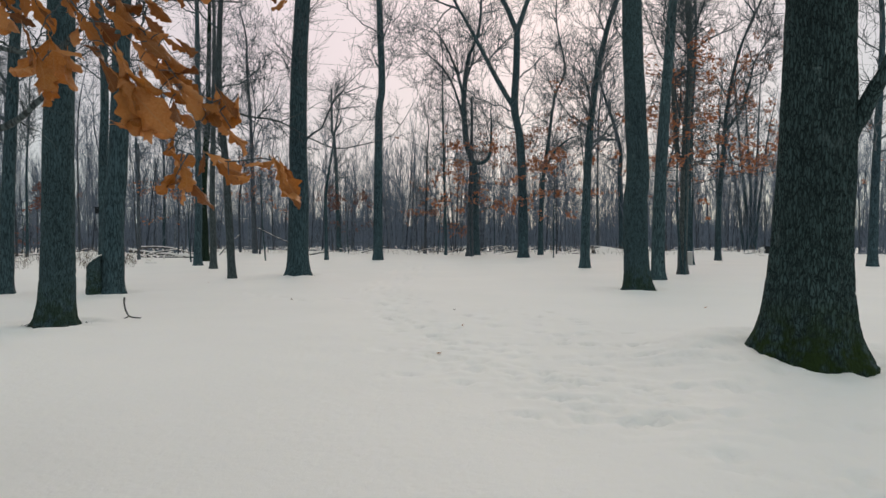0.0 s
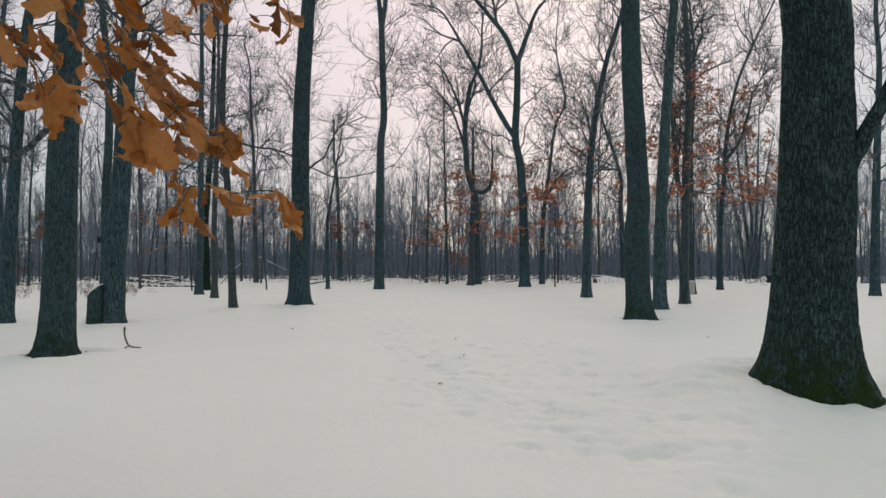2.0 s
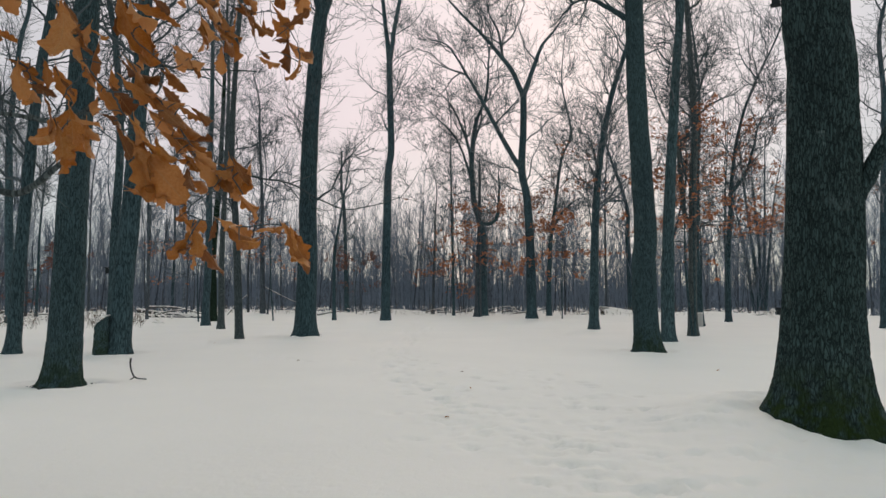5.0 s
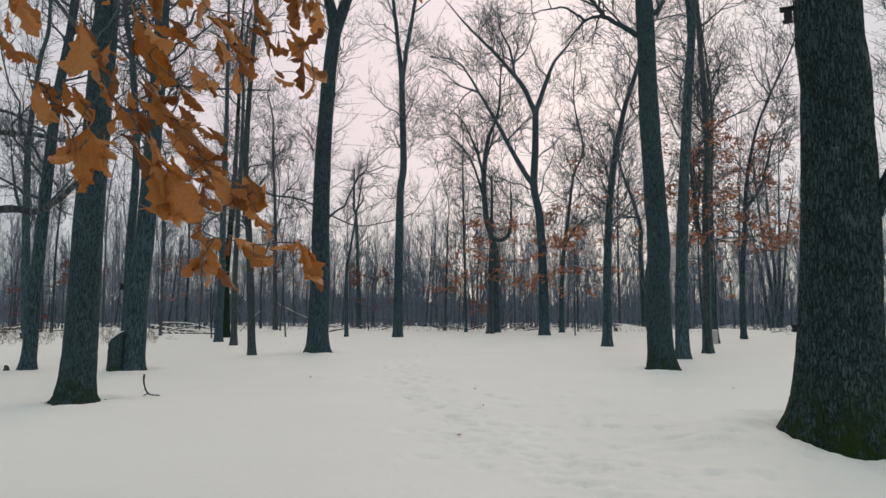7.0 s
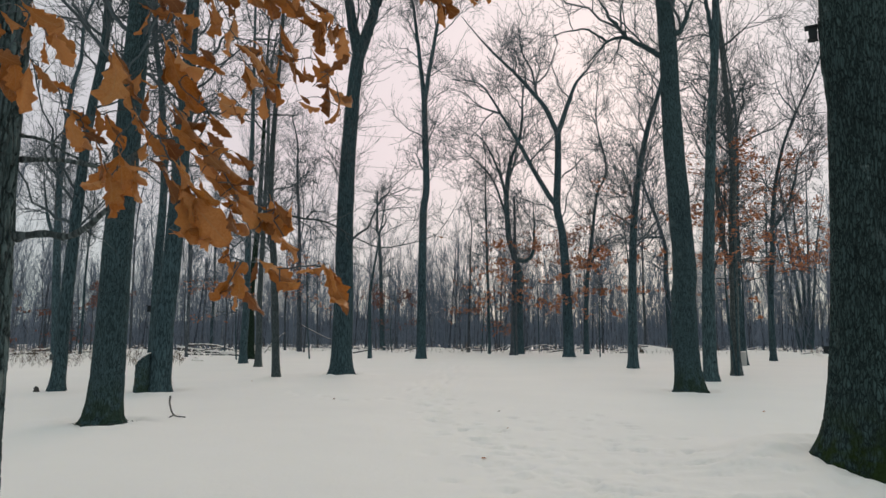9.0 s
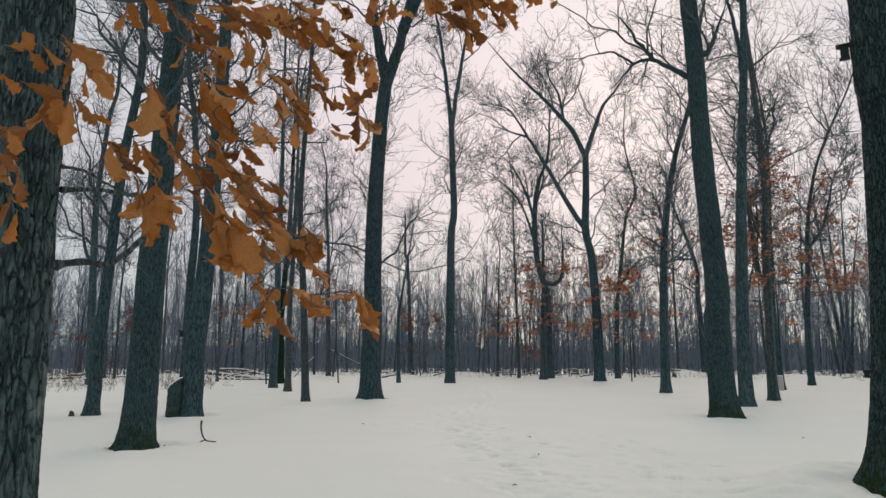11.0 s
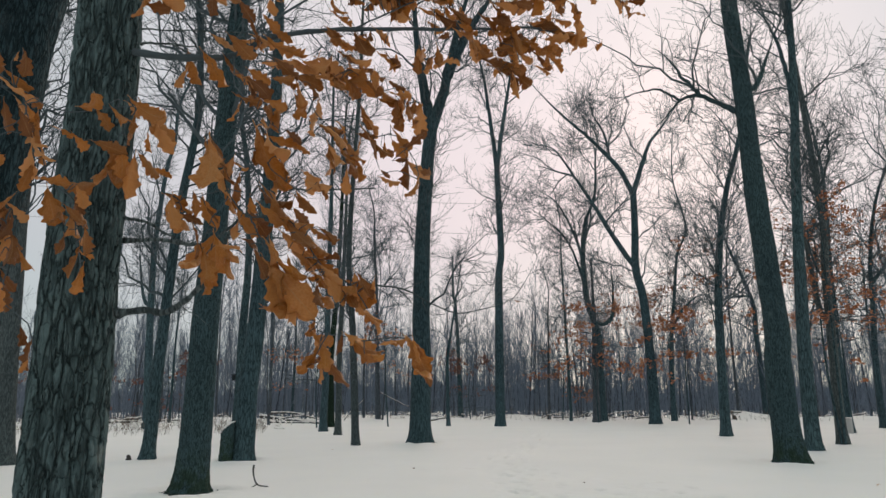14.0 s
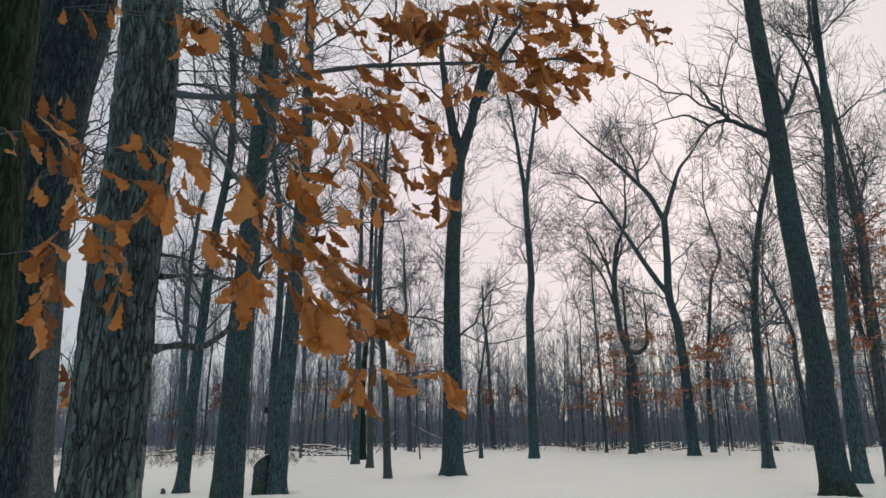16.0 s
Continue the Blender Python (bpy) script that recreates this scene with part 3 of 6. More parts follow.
# ---- the trees that stand in the clearing ----
oak((-6.08, 10.74), 0.48, [(0.04, 0.67), (0.06, 1.56), (0.07, 2.64), (0.17, 6.15), (0.27, 8.5), (0.35, 9.77)],
    limbs=[], height=19, crown=5.5, n1=30, blen=2.8, near=2, label='tall bare oak with grey-brown furrowed bark standing in snow')
oak((-7.92, 16.33), 0.49, [(0.06, 0.83), (0.07, 1.64), (0.19, 3.22), (0.28, 5.6), (0.38, 9.67), (0.32, 13.84)],
    limbs=[], height=20, crown=5, n1=36, blen=2.8, near=1, label='tall bare oak with a broken slab at its foot')
oak((-11.69, 23.62), 0.33, [(0.03, 1.75), (0.02, 3.58), (0.09, 6.94), (-0.16, 10.22), (-0.49, 12.46), (-0.52, 15.53)],
    limbs=[], height=20, crown=4.5, n1=36, blen=2.8, label='slender bare forest tree behind a thicker oak')
oak((-10.75, 16.83), 0.32, [(0.04, 0.66), (0.06, 1.67), (0.16, 3.9), (0.31, 6.73), (0.59, 9.6), (0.39, 12.67), (0.02, 14.38)],
    limbs=[], height=19, crown=4, n1=40, blen=2.8, near=1, label='bare oak with a swaying trunk and flared foot')
oak((-22.18, 34.54), 0.46, [(-0.12, 2.21), (-0.27, 4.92), (-0.41, 9.6), (-0.26, 12.86), (-0.09, 14.88), (0.19, 16.28)],
    limbs=[[(-0.61, 6.75), (-0.9, 7.98), (-1.13, 10.17)]], height=21, crown=6, n1=32, blen=3.0, lr=0.2, label='bare tree with a dead upright side stub')
oak((-6.96, 22.66), 0.25, [(-0.08, 1.73), (-0.19, 3.79), (-0.38, 6.54), (-0.26, 10.12), (-0.13, 13.05), (-0.08, 16.41)],
    limbs=[[(-0.33, 5.58), (0.32, 5.38), (1.5, 5.21), (2.48, 4.65), (3.4, 4.36), (4.26, 4.52), (4.97, 4.72), (5.42, 4.95), (5.93, 5.76), (6.34, 6.59), (6.47, 7.0)],
           [(1.5, 5.21), (2.2, 5.59), (3.21, 6.16)],
           [(0.91, 5.28), (1.41, 6.15), (1.71, 7.17)]], height=19, crown=4, n1=26, lr=(0.13, 0.08, 0.08), blen=2.2, bark='pale', label='thin grey-barked sapling standing in snow')
oak((-11.69, 32.72), 0.35, [(0.01, 1.08), (0.07, 3.23), (0.03, 7.15), (0.05, 11.31), (-0.03, 18.4)],
    limbs=[], height=20, crown=5, n1=20, blen=2.8, label='dark bare tree growing close beside another trunk')
oak((-13.37, 38.69), 0.39, [(-0.05, 1.97), (-0.1, 3.88), (0.15, 8.17), (0.27, 13.09), (0.38, 19.48)],
    limbs=[], height=21, crown=6, n1=20, blen=2.8, bark='mossy', label='dark mossy bare tree leaning on its neighbour')
oak((-9.80, 29.32), 0.27, [(-0.01, 1.35), (-0.03, 3.28), (0.04, 6.52), (0.09, 10.24)],
    limbs=[], height=15, crown=4, n1=16, blen=2.2, bark='pale', label='pale grey-barked thin tree in snow')
oak((-5.04, 23.93), 0.69, [(0.0, 0.97), (0.03, 3.13), (0.01, 5.45), (0.11, 8.41), (0.25, 10.4), (0.4, 11.78)],
    limbs=[[(0.39, 11.54), (0.07, 13.08), (-0.22, 15.15), (-0.42, 17.69)],
           [(0.39, 11.54), (0.76, 12.83), (1.3, 15.12), (2.17, 17.91)],
           [(1.0, 13.66), (1.52, 14.87), (2.58, 16.61), (3.19, 17.63)]], height=0, crown=4.5, n1=30, blen=3.4, lr=0.3, tip=0.62, near=1, label='stout bare oak forking high into two limbs')
oak((-8.27, 54.90), 0.40, [(-0.12, 3.11), (-0.25, 6.71), (-0.42, 9.4), (-0.57, 9.59), (-0.58, 13.09)],
    limbs=[[(-0.44, 9.59), (0.14, 10.5), (-0.07, 11.43)]], height=0, crown=6, n1=8, blen=3.2, lr=0.2, tip=0.3, label='crooked bare tree with a broken top')
oak((-6.86, 40.50), 0.23, [(-0.03, 2.0), (-0.02, 3.99), (0.28, 5.99), (0.48, 7.32)],
    limbs=[], height=9.5, crown=4, n1=5, blen=1.6, label='thin leaning bare sapling at the wood edge')
oak((-3.83, 40.48), 0.53, [(0.0, 0.67), (0.01, 3.66), (0.08, 8.63), (0.24, 10.06), (0.15, 13.6), (0.09, 15.36)],
    limbs=[[(0.09, 15.36), (-0.17, 17.7), (-0.49, 20.62), (-0.87, 23.25), (-1.24, 27.03)],
           [(0.09, 15.36), (0.55, 18.04), (0.98, 20.72), (1.56, 23.07), (2.59, 25.44)],
           [(0.14, 12.52), (0.6, 13.58), (1.18, 14.94)],
           [(0.35, 10.93), (-0.07, 11.47), (-0.49, 12.2)],
           [(-0.23, 18.85), (-0.89, 20.65), (-2.12, 21.93)],
           [(0.86, 19.56), (1.79, 20.47), (2.94, 21.96)]], height=0, crown=9, n1=34, blen=3.2, lr=(0.26, 0.26, 0.09, 0.1, 0.08, 0.08), tip=0.6, label='straight bare tree forking into upright limbs')
oak((2.39, 49.99), 0.57, [(-0.04, 2.14), (-0.0, 5.01), (-0.09, 6.24), (-0.64, 8.03), (-0.87, 10.55), (-0.78, 12.66), (-0.47, 14.58)],
    limbs=[[(-0.15, 6.77), (0.42, 6.69), (1.0, 7.18), (1.18, 8.84), (1.04, 11.28)],
           [(-0.78, 11.39), (-1.44, 13.53), (-2.57, 15.7), (-4.05, 17.04)],
           [(-0.47, 14.36), (0.17, 16.07), (0.4, 19.1), (0.85, 22.15)],
           [(-0.78, 12.66), (-0.14, 14.36), (-0.12, 16.94)],
           [(-0.87, 9.92), (-1.94, 12.69), (-3.41, 14.43), (-4.9, 15.54)]], height=0, crown=7, n1=34, blen=4.0, lr=(0.26, 0.2, 0.2, 0.16, 0.16), tip=0.5, label='bare tree with a crooked broken side limb')
oak((1.83, 47.21), 0.47, [(0.04, 1.32), (0.04, 3.65), (0.11, 5.58)],
    limbs=[], height=11, crown=4, n1=10, blen=2.0, bark='pale', label='pale bare trunk beside a crooked tree')
oak((5.09, 43.56), 0.60, [(-0.0, 1.33), (-0.04, 3.83), (-0.23, 7.53), (-0.56, 9.36), (-0.46, 11.94), (-0.42, 14.47)],
    limbs=[[(-0.67, 9.54), (-1.62, 11.23), (-2.87, 13.72), (-4.34, 16.45), (-5.65, 18.58), (-7.75, 19.37)],
           [(-0.42, 14.36), (-1.2, 15.91), (-2.66, 17.7), (-4.33, 19.35), (-5.46, 20.6), (-6.41, 21.85)],
           [(-0.42, 14.36), (0.25, 16.02), (0.82, 17.58), (1.74, 18.89), (2.6, 20.24)],
           [(-1.74, 16.69), (-2.02, 18.43), (-2.64, 19.83), (-2.92, 21.99)],
           [(-4.34, 16.26), (-5.84, 16.92), (-6.98, 17.56)],
           [(-2.33, 12.75), (-0.68, 14.37), (-0.12, 15.28)]], height=0, crown=8, n1=36, blen=3.8, lr=(0.27, 0.27, 0.27, 0.14, 0.12, 0.1), tip=0.62, label='lichened bare oak with wide spreading upper limbs')
oak((7.11, 49.96), 0.37, [(-0.01, 2.14), (0.15, 5.41), (0.31, 6.64), (0.59, 8.68), (0.98, 11.52), (1.7, 13.52), (1.07, 17.24), (1.35, 21.12)],
    limbs=[[(0.31, 6.23), (1.11, 7.65), (2.12, 8.44), (3.31, 8.62)]], height=0, crown=6, n1=24, blen=3.0, lr=0.28, tip=0.1, label='slim bare tree with one forked side limb')
oak((6.26, 30.31), 0.41, [(0.02, 1.35), (0.08, 3.59), (0.2, 6.06), (0.48, 8.27), (0.93, 10.44), (1.46, 12.08), (1.87, 13.74)],
    limbs=[[(0.29, 6.8), (-0.03, 8.3), (-0.52, 9.31)]], height=17, crown=5, n1=36, blen=2.8, lr=0.12, label='leaning bare tree with a flared foot in snow')
oak((15.22, 58.53), 0.51, [(-0.01, 2.26), (-0.16, 6.22), (-0.13, 8.62), (-0.67, 10.83), (-1.4, 13.07), (-2.13, 15.6)],
    limbs=[[(-0.33, 9.6), (-1.72, 9.56), (-3.62, 8.99)]], height=18, crown=6, n1=22, blen=4.0, lr=0.2, label='dark leaning bare tree behind a thick oak')
oak((5.03, 17.67), 0.60, [(-0.06, 1.08), (-0.08, 2.38), (-0.02, 2.94), (-0.09, 4.56), (-0.17, 6.27), (-0.23, 9.33), (-0.32, 11.16), (-0.36, 12.73)],
    limbs=[[(-0.48, 8.83), (-0.9, 9.14), (-1.37, 9.41), (-1.83, 9.42), (-2.23, 9.06), (-2.54, 8.85)],
           [(-1.33, 9.4), (-1.6, 10.0), (-1.93, 10.59), (-2.4, 11.15)],
           [(0.1, 9.41), (0.36, 9.98), (0.63, 10.52)],
           [(-1.76, 9.42), (-2.37, 9.9), (-3.05, 9.93), (-3.62, 9.72)]], height=19, crown=5, n1=14, blen=2.4, near=2, lr=(0.13, 0.09, 0.13, 0.06), tip=0.45, flare=0.32, roots=((3, 0.10, 1.0), (5, 0.14, 2.0), (9, 0.12, 0.5), (14, 0.09, 1.0)), label='thick straight oak with a gnarled side limb')
oak((6.91, 22.03), 0.41, [(-0.01, 1.18), (0.04, 2.99), (0.14, 4.97), (0.2, 5.95), (0.38, 8.58), (0.56, 10.61), (0.69, 12.94), (0.76, 14.98)],
    limbs=[[(0.54, 10.42), (0.32, 12.64), (-0.08, 14.0), (-0.55, 15.02)]], height=20, crown=6, n1=20, blen=2.8, near=1, lr=0.2, tip=0.45, label='tall bare oak standing behind a thicker trunk')
oak((8.84, 25.32), 0.33, [(-0.01, 0.94), (0.04, 2.81), (0.09, 5.35), (0.21, 7.45), (0.13, 10.04), (0.03, 12.24), (-0.04, 13.59)],
    limbs=[[(-0.14, 4.32), (-0.32, 5.59), (-0.41, 7.08), (-0.39, 9.23)],
           [(0.25, 9.59), (0.53, 10.42), (1.23, 11.08)],
           [(0.15, 12.12), (0.71, 12.57), (1.28, 13.25)]], height=20, crown=5, n1=33, blen=2.8, lr=(0.3, 0.12, 0.14), tip=0.5, bark='pale', label='grey bare tree with a second stem from low down')
oak((12.02, 33.27), 0.28, [(-0.06, 1.34), (-0.13, 3.8), (-0.02, 7.34)],
    limbs=[], height=16, crown=4, n1=22, blen=2.4, label='slender bare tree beside a white post')
oak((15.81, 39.45), 0.33, [(-0.01, 1.33), (0.06, 3.92), (0.26, 6.49), (0.3, 7.53), (0.57, 9.79), (1.08, 12.04), (1.83, 13.92), (2.94, 16.24), (3.7, 18.6), (4.1, 20.8)],
    limbs=[[(0.3, 7.37), (1.1, 8.45), (1.57, 10.02), (2.0, 11.44), (2.91, 12.8)],
           [(1.83, 13.92), (1.0, 15.04), (0.77, 16.42)]], height=0, crown=5, n1=42, blen=3.0, lr=(0.3, 0.14), tip=0.1, label='bare tree with a low forked trunk')
oak((28.96, 65.18), 0.34, [(-0.07, 2.36), (-0.34, 5.58), (-0.86, 10.42), (-1.3, 15.81)],
    limbs=[[(0.15, 0.16), (0.15, 5.56), (-0.13, 10.91), (-0.42, 16.8)],
           [(0.34, 0.16), (0.64, 5.55), (0.84, 10.86), (0.98, 17.72)],
           [(-0.34, 0.16), (-0.97, 5.06), (-1.75, 9.39), (-2.68, 13.77)],
           [(0.54, 0.22), (1.07, 6.07), (1.66, 10.81), (2.48, 15.48)]], height=0, crown=3.5, n1=34, blen=2.6, lr=(0.5, 0.5, 0.5, 0.45), tip=0.4, label='clump of thin dark stems growing from one foot')
oak((-1.44, 54.86), 0.23, [(0.05, 2.21), (0.14, 5.36), (0.19, 8.06)],
    limbs=[], height=12, crown=4, n1=10, blen=1.6, bark='pale', label='thin pale brown trunk at the wood edge')
oak((0.21, 50.00), 0.21, [(-0.04, 2.96), (-0.16, 7.06), (-0.24, 12.37)],
    limbs=[], height=17, crown=5, n1=16, blen=2.0, label='tall thin dark tree at the wood edge')
oak((-12.92, 47.29), 0.34, [(-0.06, 2.1), (-0.16, 5.2), (-0.22, 8.29), (-0.49, 12.9)],
    limbs=[], height=17, crown=4, n1=22, blen=2.4, bark='pale', label='grey tree behind the fallen log')
oak((-18.2, 41.1), 0.17, [(0.0, 2.0), (0.02, 4.5), (0.0, 6.9)],
    limbs=[], crown=9, n1=0, tip=0.8, bark='pale', label='snapped grey dead trunk without branches', category='dead tree')
oak((-25.07, 56.85), 0.30, [(-0.07, 2.24), (-0.2, 6.9), (-0.26, 10.61)],
    limbs=[], height=16, crown=4, n1=18, blen=2.4, label='slim tree behind snow-covered logs')
oak((-24.58, 40.59), 0.17, [(0.02, 2.0), (0.02, 5.33)],
    limbs=[], height=12, crown=3, n1=14, blen=2.0, label='thin brown tree among dry weeds')
oak((-23.90, 58.81), 0.27, [(0.02, 2.27), (0.09, 6.14), (-0.02, 9.98)],
    limbs=[], height=14, crown=4, n1=16, blen=2.4, label='slim bare tree at the wood edge')
oak((19.63, 31.39), 0.41, [(0.03, 1.86), (0.09, 4.43), (0.19, 7.49), (0.29, 10.54)],
    limbs=[], height=18, crown=5, n1=25, blen=3.0, label='bare tree with a flared foot in snow')
oak((4.08, 7.64), 0.81, [(0.01, 0.88), (0.03, 1.51), (0.07, 2.75), (0.08, 3.62), (0.08, 3.99), (0.04, 4.45), (0.04, 4.98)],
    limbs=[[(0.22, 1.95), (0.38, 2.4), (0.55, 2.8), (0.78, 3.35), (1.0, 4.1)]], height=18, crown=6.5, n1=8, blen=3.0, near=3, tip=0.5, lr=0.15, flare=0.44, roots=((1, -0.36, 0.0), (2, 0.36, 0.0), (3, 0.12, 2.6), (5, 0.22, 1.0), (9, 0.14, 2.0), (14, 0.10, 0.7), (21, 0.06, 1.9)), label='massive old oak with deep furrowed bark and mossy flared foot')
oak((-1.69, 2.125), 0.265, [(-0.0, 1.28), (-0.0, 1.57), (-0.01, 1.98), (-0.0, 2.41), (-0.01, 3.1)],
    limbs=[], height=11, crown=4.5, n1=8, blen=1.8, near=3, tip=0.45, flare=0.35, label='young oak with blocky bark and brown leaves still hanging')
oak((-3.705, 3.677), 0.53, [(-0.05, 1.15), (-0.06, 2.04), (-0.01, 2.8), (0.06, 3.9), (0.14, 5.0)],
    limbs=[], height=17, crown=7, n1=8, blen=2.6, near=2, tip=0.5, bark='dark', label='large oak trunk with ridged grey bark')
oak((-2.90, 2.64), 0.40, [(-0.0, 1.62), (-0.05, 2.73), (-0.09, 3.69)],
    limbs=[], height=13, crown=6, n1=6, blen=2.0, near=2, tip=0.5, bark='mossy', label='dark oak trunk with ridged bark')
oak((-13.30, 14.98), 0.48, [(-0.11, 1.07), (-0.24, 3.82), (-0.34, 6.8)],
    limbs=[], height=19, crown=5, n1=40, blen=3.4, near=1, bark='pale', label='smooth grey-barked tree with a flared foot')

# ---- oak leaves ----
def leaf_mesh(seed):
    """One dry oak leaf along +x, 1 long: deep rounded lobes, curled margins, a folded midrib and a stalk."""
    r = np.random.default_rng(seed)
    n, m = 26, 7
    s = np.linspace(0, 1, n)
    out = np.zeros((n, m, 3))
    uvs = np.zeros((n, m, 2))
    curl, twist, droop = r.normal(0, 1.0), r.normal(0, 0.8), r.uniform(0.1, 0.9)
    body = 0.31 * (np.sin(np.pi * np.clip(s, 0, 1) ** 1.2) ** 0.55) * (0.45 + 0.65 * s)
    body = np.maximum(body, 0.012) * r.uniform(0.85, 1.15)
    ph = r.uniform(0, 1, 4)
    for side in (-1, 1):
        lob = 0.5 - 0.5 * np.cos(2 * np.pi * (s * 4.2 + 0.16 * ph[(side + 1) // 2] + 0.12 * side))
        w = body * (0.70 + 0.38 * lob ** 0.6) * (1 + 0.07 * np.sin(s * 40 + ph[2] * 9))
        roll = r.uniform(0.4, 2.3) * (1 if r.random() < 0.75 else -0.8) * (1 + 0.4 * np.sin(s * 5 + ph[3] * 6))
        for c in range(m):
            q = (c - (m - 1) / 2) / ((m - 1) / 2)
            if q * side < 0 or (q == 0 and side < 0):
                continue
            e = abs(q)
            bent = roll * e * 0.9 + 0.25
            out[:, c, 0] = s + e * w * 0.35 * (1 - s)
            out[:, c, 1] = side * w * e * np.sinc(bent / (2 * np.pi)) * np.cos(bent / 2)
            out[:, c, 2] = w * e * np.sinc(bent / (2 * np.pi)) * np.sin(bent / 2) + 0.045 * np.sin(s * 16 + q * 4 + ph[2] * 6) * e ** 1.5
            uvs[:, c] = np.stack([s, np.full(n, 0.5 + 0.5 * q)], 1)
    x, y, z = out[..., 0].copy(), out[..., 1].copy(), out[..., 2].copy()
    a = twist * x
    y, z = y * np.cos(a) - z * np.sin(a), y * np.sin(a) + z * np.cos(a)
    bend = curl * x
    run = np.where(np.abs(bend) < 1e-3, x, np.sin(bend) / (curl + 1e-6))
    rise = (1 - np.cos(bend)) / (curl + 1e-6)
    out = np.stack([run - z * np.sin(bend), y, rise + z * np.cos(bend) - droop * 0.1 * x ** 2], -1)
    sh = Shell()
    j, i = np.meshgrid(np.arange(n - 1), np.arange(m - 1), indexing="ij")
    sh.add(out, np.stack([j * m + i, (j + 1) * m + i, (j + 1) * m + i + 1, j * m + i + 1], -1))
    st = np.array([[-0.14, 0, 0.02], [-0.07, 0, 0.0], [0.02, 0, 0.0]])
    sh.tubes([st], [[0.010, 0.009, 0.012]], 4)
    me = sh.mesh("leaf", LEAF)
    layer = me.uv_layers.new(name="leaf_uv")
    idx = np.zeros(len(me.loops), int)
    me.loops.foreach_get("vertex_index", idx)
    flat_uv = np.concatenate([uvs.reshape(-1, 2), np.tile([0.0, 0.5], (len(me.vertices) - n * m, 1))])
    layer.data.foreach_set("uv", flat_uv[idx].ravel())
    return me


LEAF_MESHES = [leaf_mesh(40 + i) for i in range(26)]
near_oak = [o for o in scene.objects if o.get("label", "").startswith("young oak")][0]
INTO_OAK = near_oak.matrix_world.inverted()
leaf_rng = np.random.default_rng(21)


def in_oak(p):
    return np.array([INTO_OAK @ Vector(q) for q in p])


def bare_limb(tree, line, radius):
    p = resample(in_oak(line), 30)
    p += np.cumsum(leaf_rng.normal(0, 0.0012, (30, 3)), axis=0)
    q = radius * (1 - 0.6 * np.linspace(0, 1, 30))
    q *= 1 + 0.10 * np.sin(np.arange(30) * 1.7)
    q[0] *= 1.5
    sh = Shell()
    sh.tubes([p], [q], 12)
    a, b = grow(p[None], q[None], 5, 0.3, 1.0, 0.16, (30, 65), 0.0, 0.014, 7, leaf_rng)
    sh.tubes(a, b, 5)
    return piece("branch", sh.mesh("branch", BARK_PALE), tree)


def leafy_twig(tree, line, radius):
    p = resample(in_oak(line), 40)
    q = np.maximum(radius * (1.0 if radius > 0.01 else 0.55) * (1 - 0.75 * np.linspace(0, 1, 40)), 0.0016)
    p[1:] += np.cumsum(leaf_rng.normal(0, 0.0022, (39, 3)), axis=0)
    sh = Shell()
    sh.tubes([p], [q * (1 + 0.12 * np.sin(np.arange(40) * 1.9))], 10)
    twig = piece("branch", sh.mesh("branch", TWIG), tree, "grey twig with hanging brown leaves")
    return twig, p


def hang_leaves(bearer, leaves):
    """Leaves on a twig, each with its middle (x, y, z), its length and its lean in degrees from hanging straight down."""
    twig, p = bearer
    stalks, radii = [], []
    beside = [(x + leaf_rng.normal(0, 0.022), y + leaf_rng.normal(0, 0.03), z + leaf_rng.normal(0, 0.022), length * 0.82, lean + leaf_rng.normal(0, 40))
              for x, y, z, length, lean in leaves if y > 2.3]
    for x, y, z, length, lean in leaves + beside:
        c = Vector((x, y, z))
        size = length * leaf_rng.uniform(0.85, 1.08)
        away = math.atan2(c.y, c.x)
        right = Vector((math.sin(away), -math.cos(away), 0))
        deep = Vector((math.cos(away), math.sin(away), 0))
        a = radians(lean + leaf_rng.normal(0, 8))
        tipward = (right * math.sin(a) - Vector((0, 0, 1)) * math.cos(a) + deep * leaf_rng.normal(0, 0.35)).normalized()
        normal = (-deep + right * leaf_rng.normal(0, 0.75) + Vector((0, 0, 1)) * leaf_rng.normal(0.15, 0.6))
        if leaf_rng.random() < 0.5:
            normal = -normal
        ydir = normal.cross(tipward).normalized()
        zdir = tipward.cross(ydir)
        stem = c - tipward * size * 0.5
        m = Matrix((tipward, ydir, zdir)).transposed().to_4x4()
        m.translation = stem
        ob = piece("leaf", LEAF_MESHES[int(leaf_rng.integers(len(LEAF_MESHES)))], twig)
        ob.matrix_basis = INTO_OAK @ m @ Matrix.Diagonal((size, size, size, 1))
        end = np.array(INTO_OAK @ (stem - tipward * size * 0.13))
        gap = np.linalg.norm(p - end, axis=1)
        i = int(np.argmin(gap))
        mid = (p[i] + end) / 2 + leaf_rng.normal(0, 0.08, 3) * gap[i] + np.array([0, 0, 0.1 * gap[i]])
        stalks.append(resample([p[i], mid, end], 7))
        radii.append(np.linspace(0.0019, 0.0011, 7))
    st = Shell()
    st.tubes(np.array(stalks), np.array(radii), 4)
    piece("fine_growth", st.mesh("fine_growth", TWIG), twig)["kind"] = "stuff"


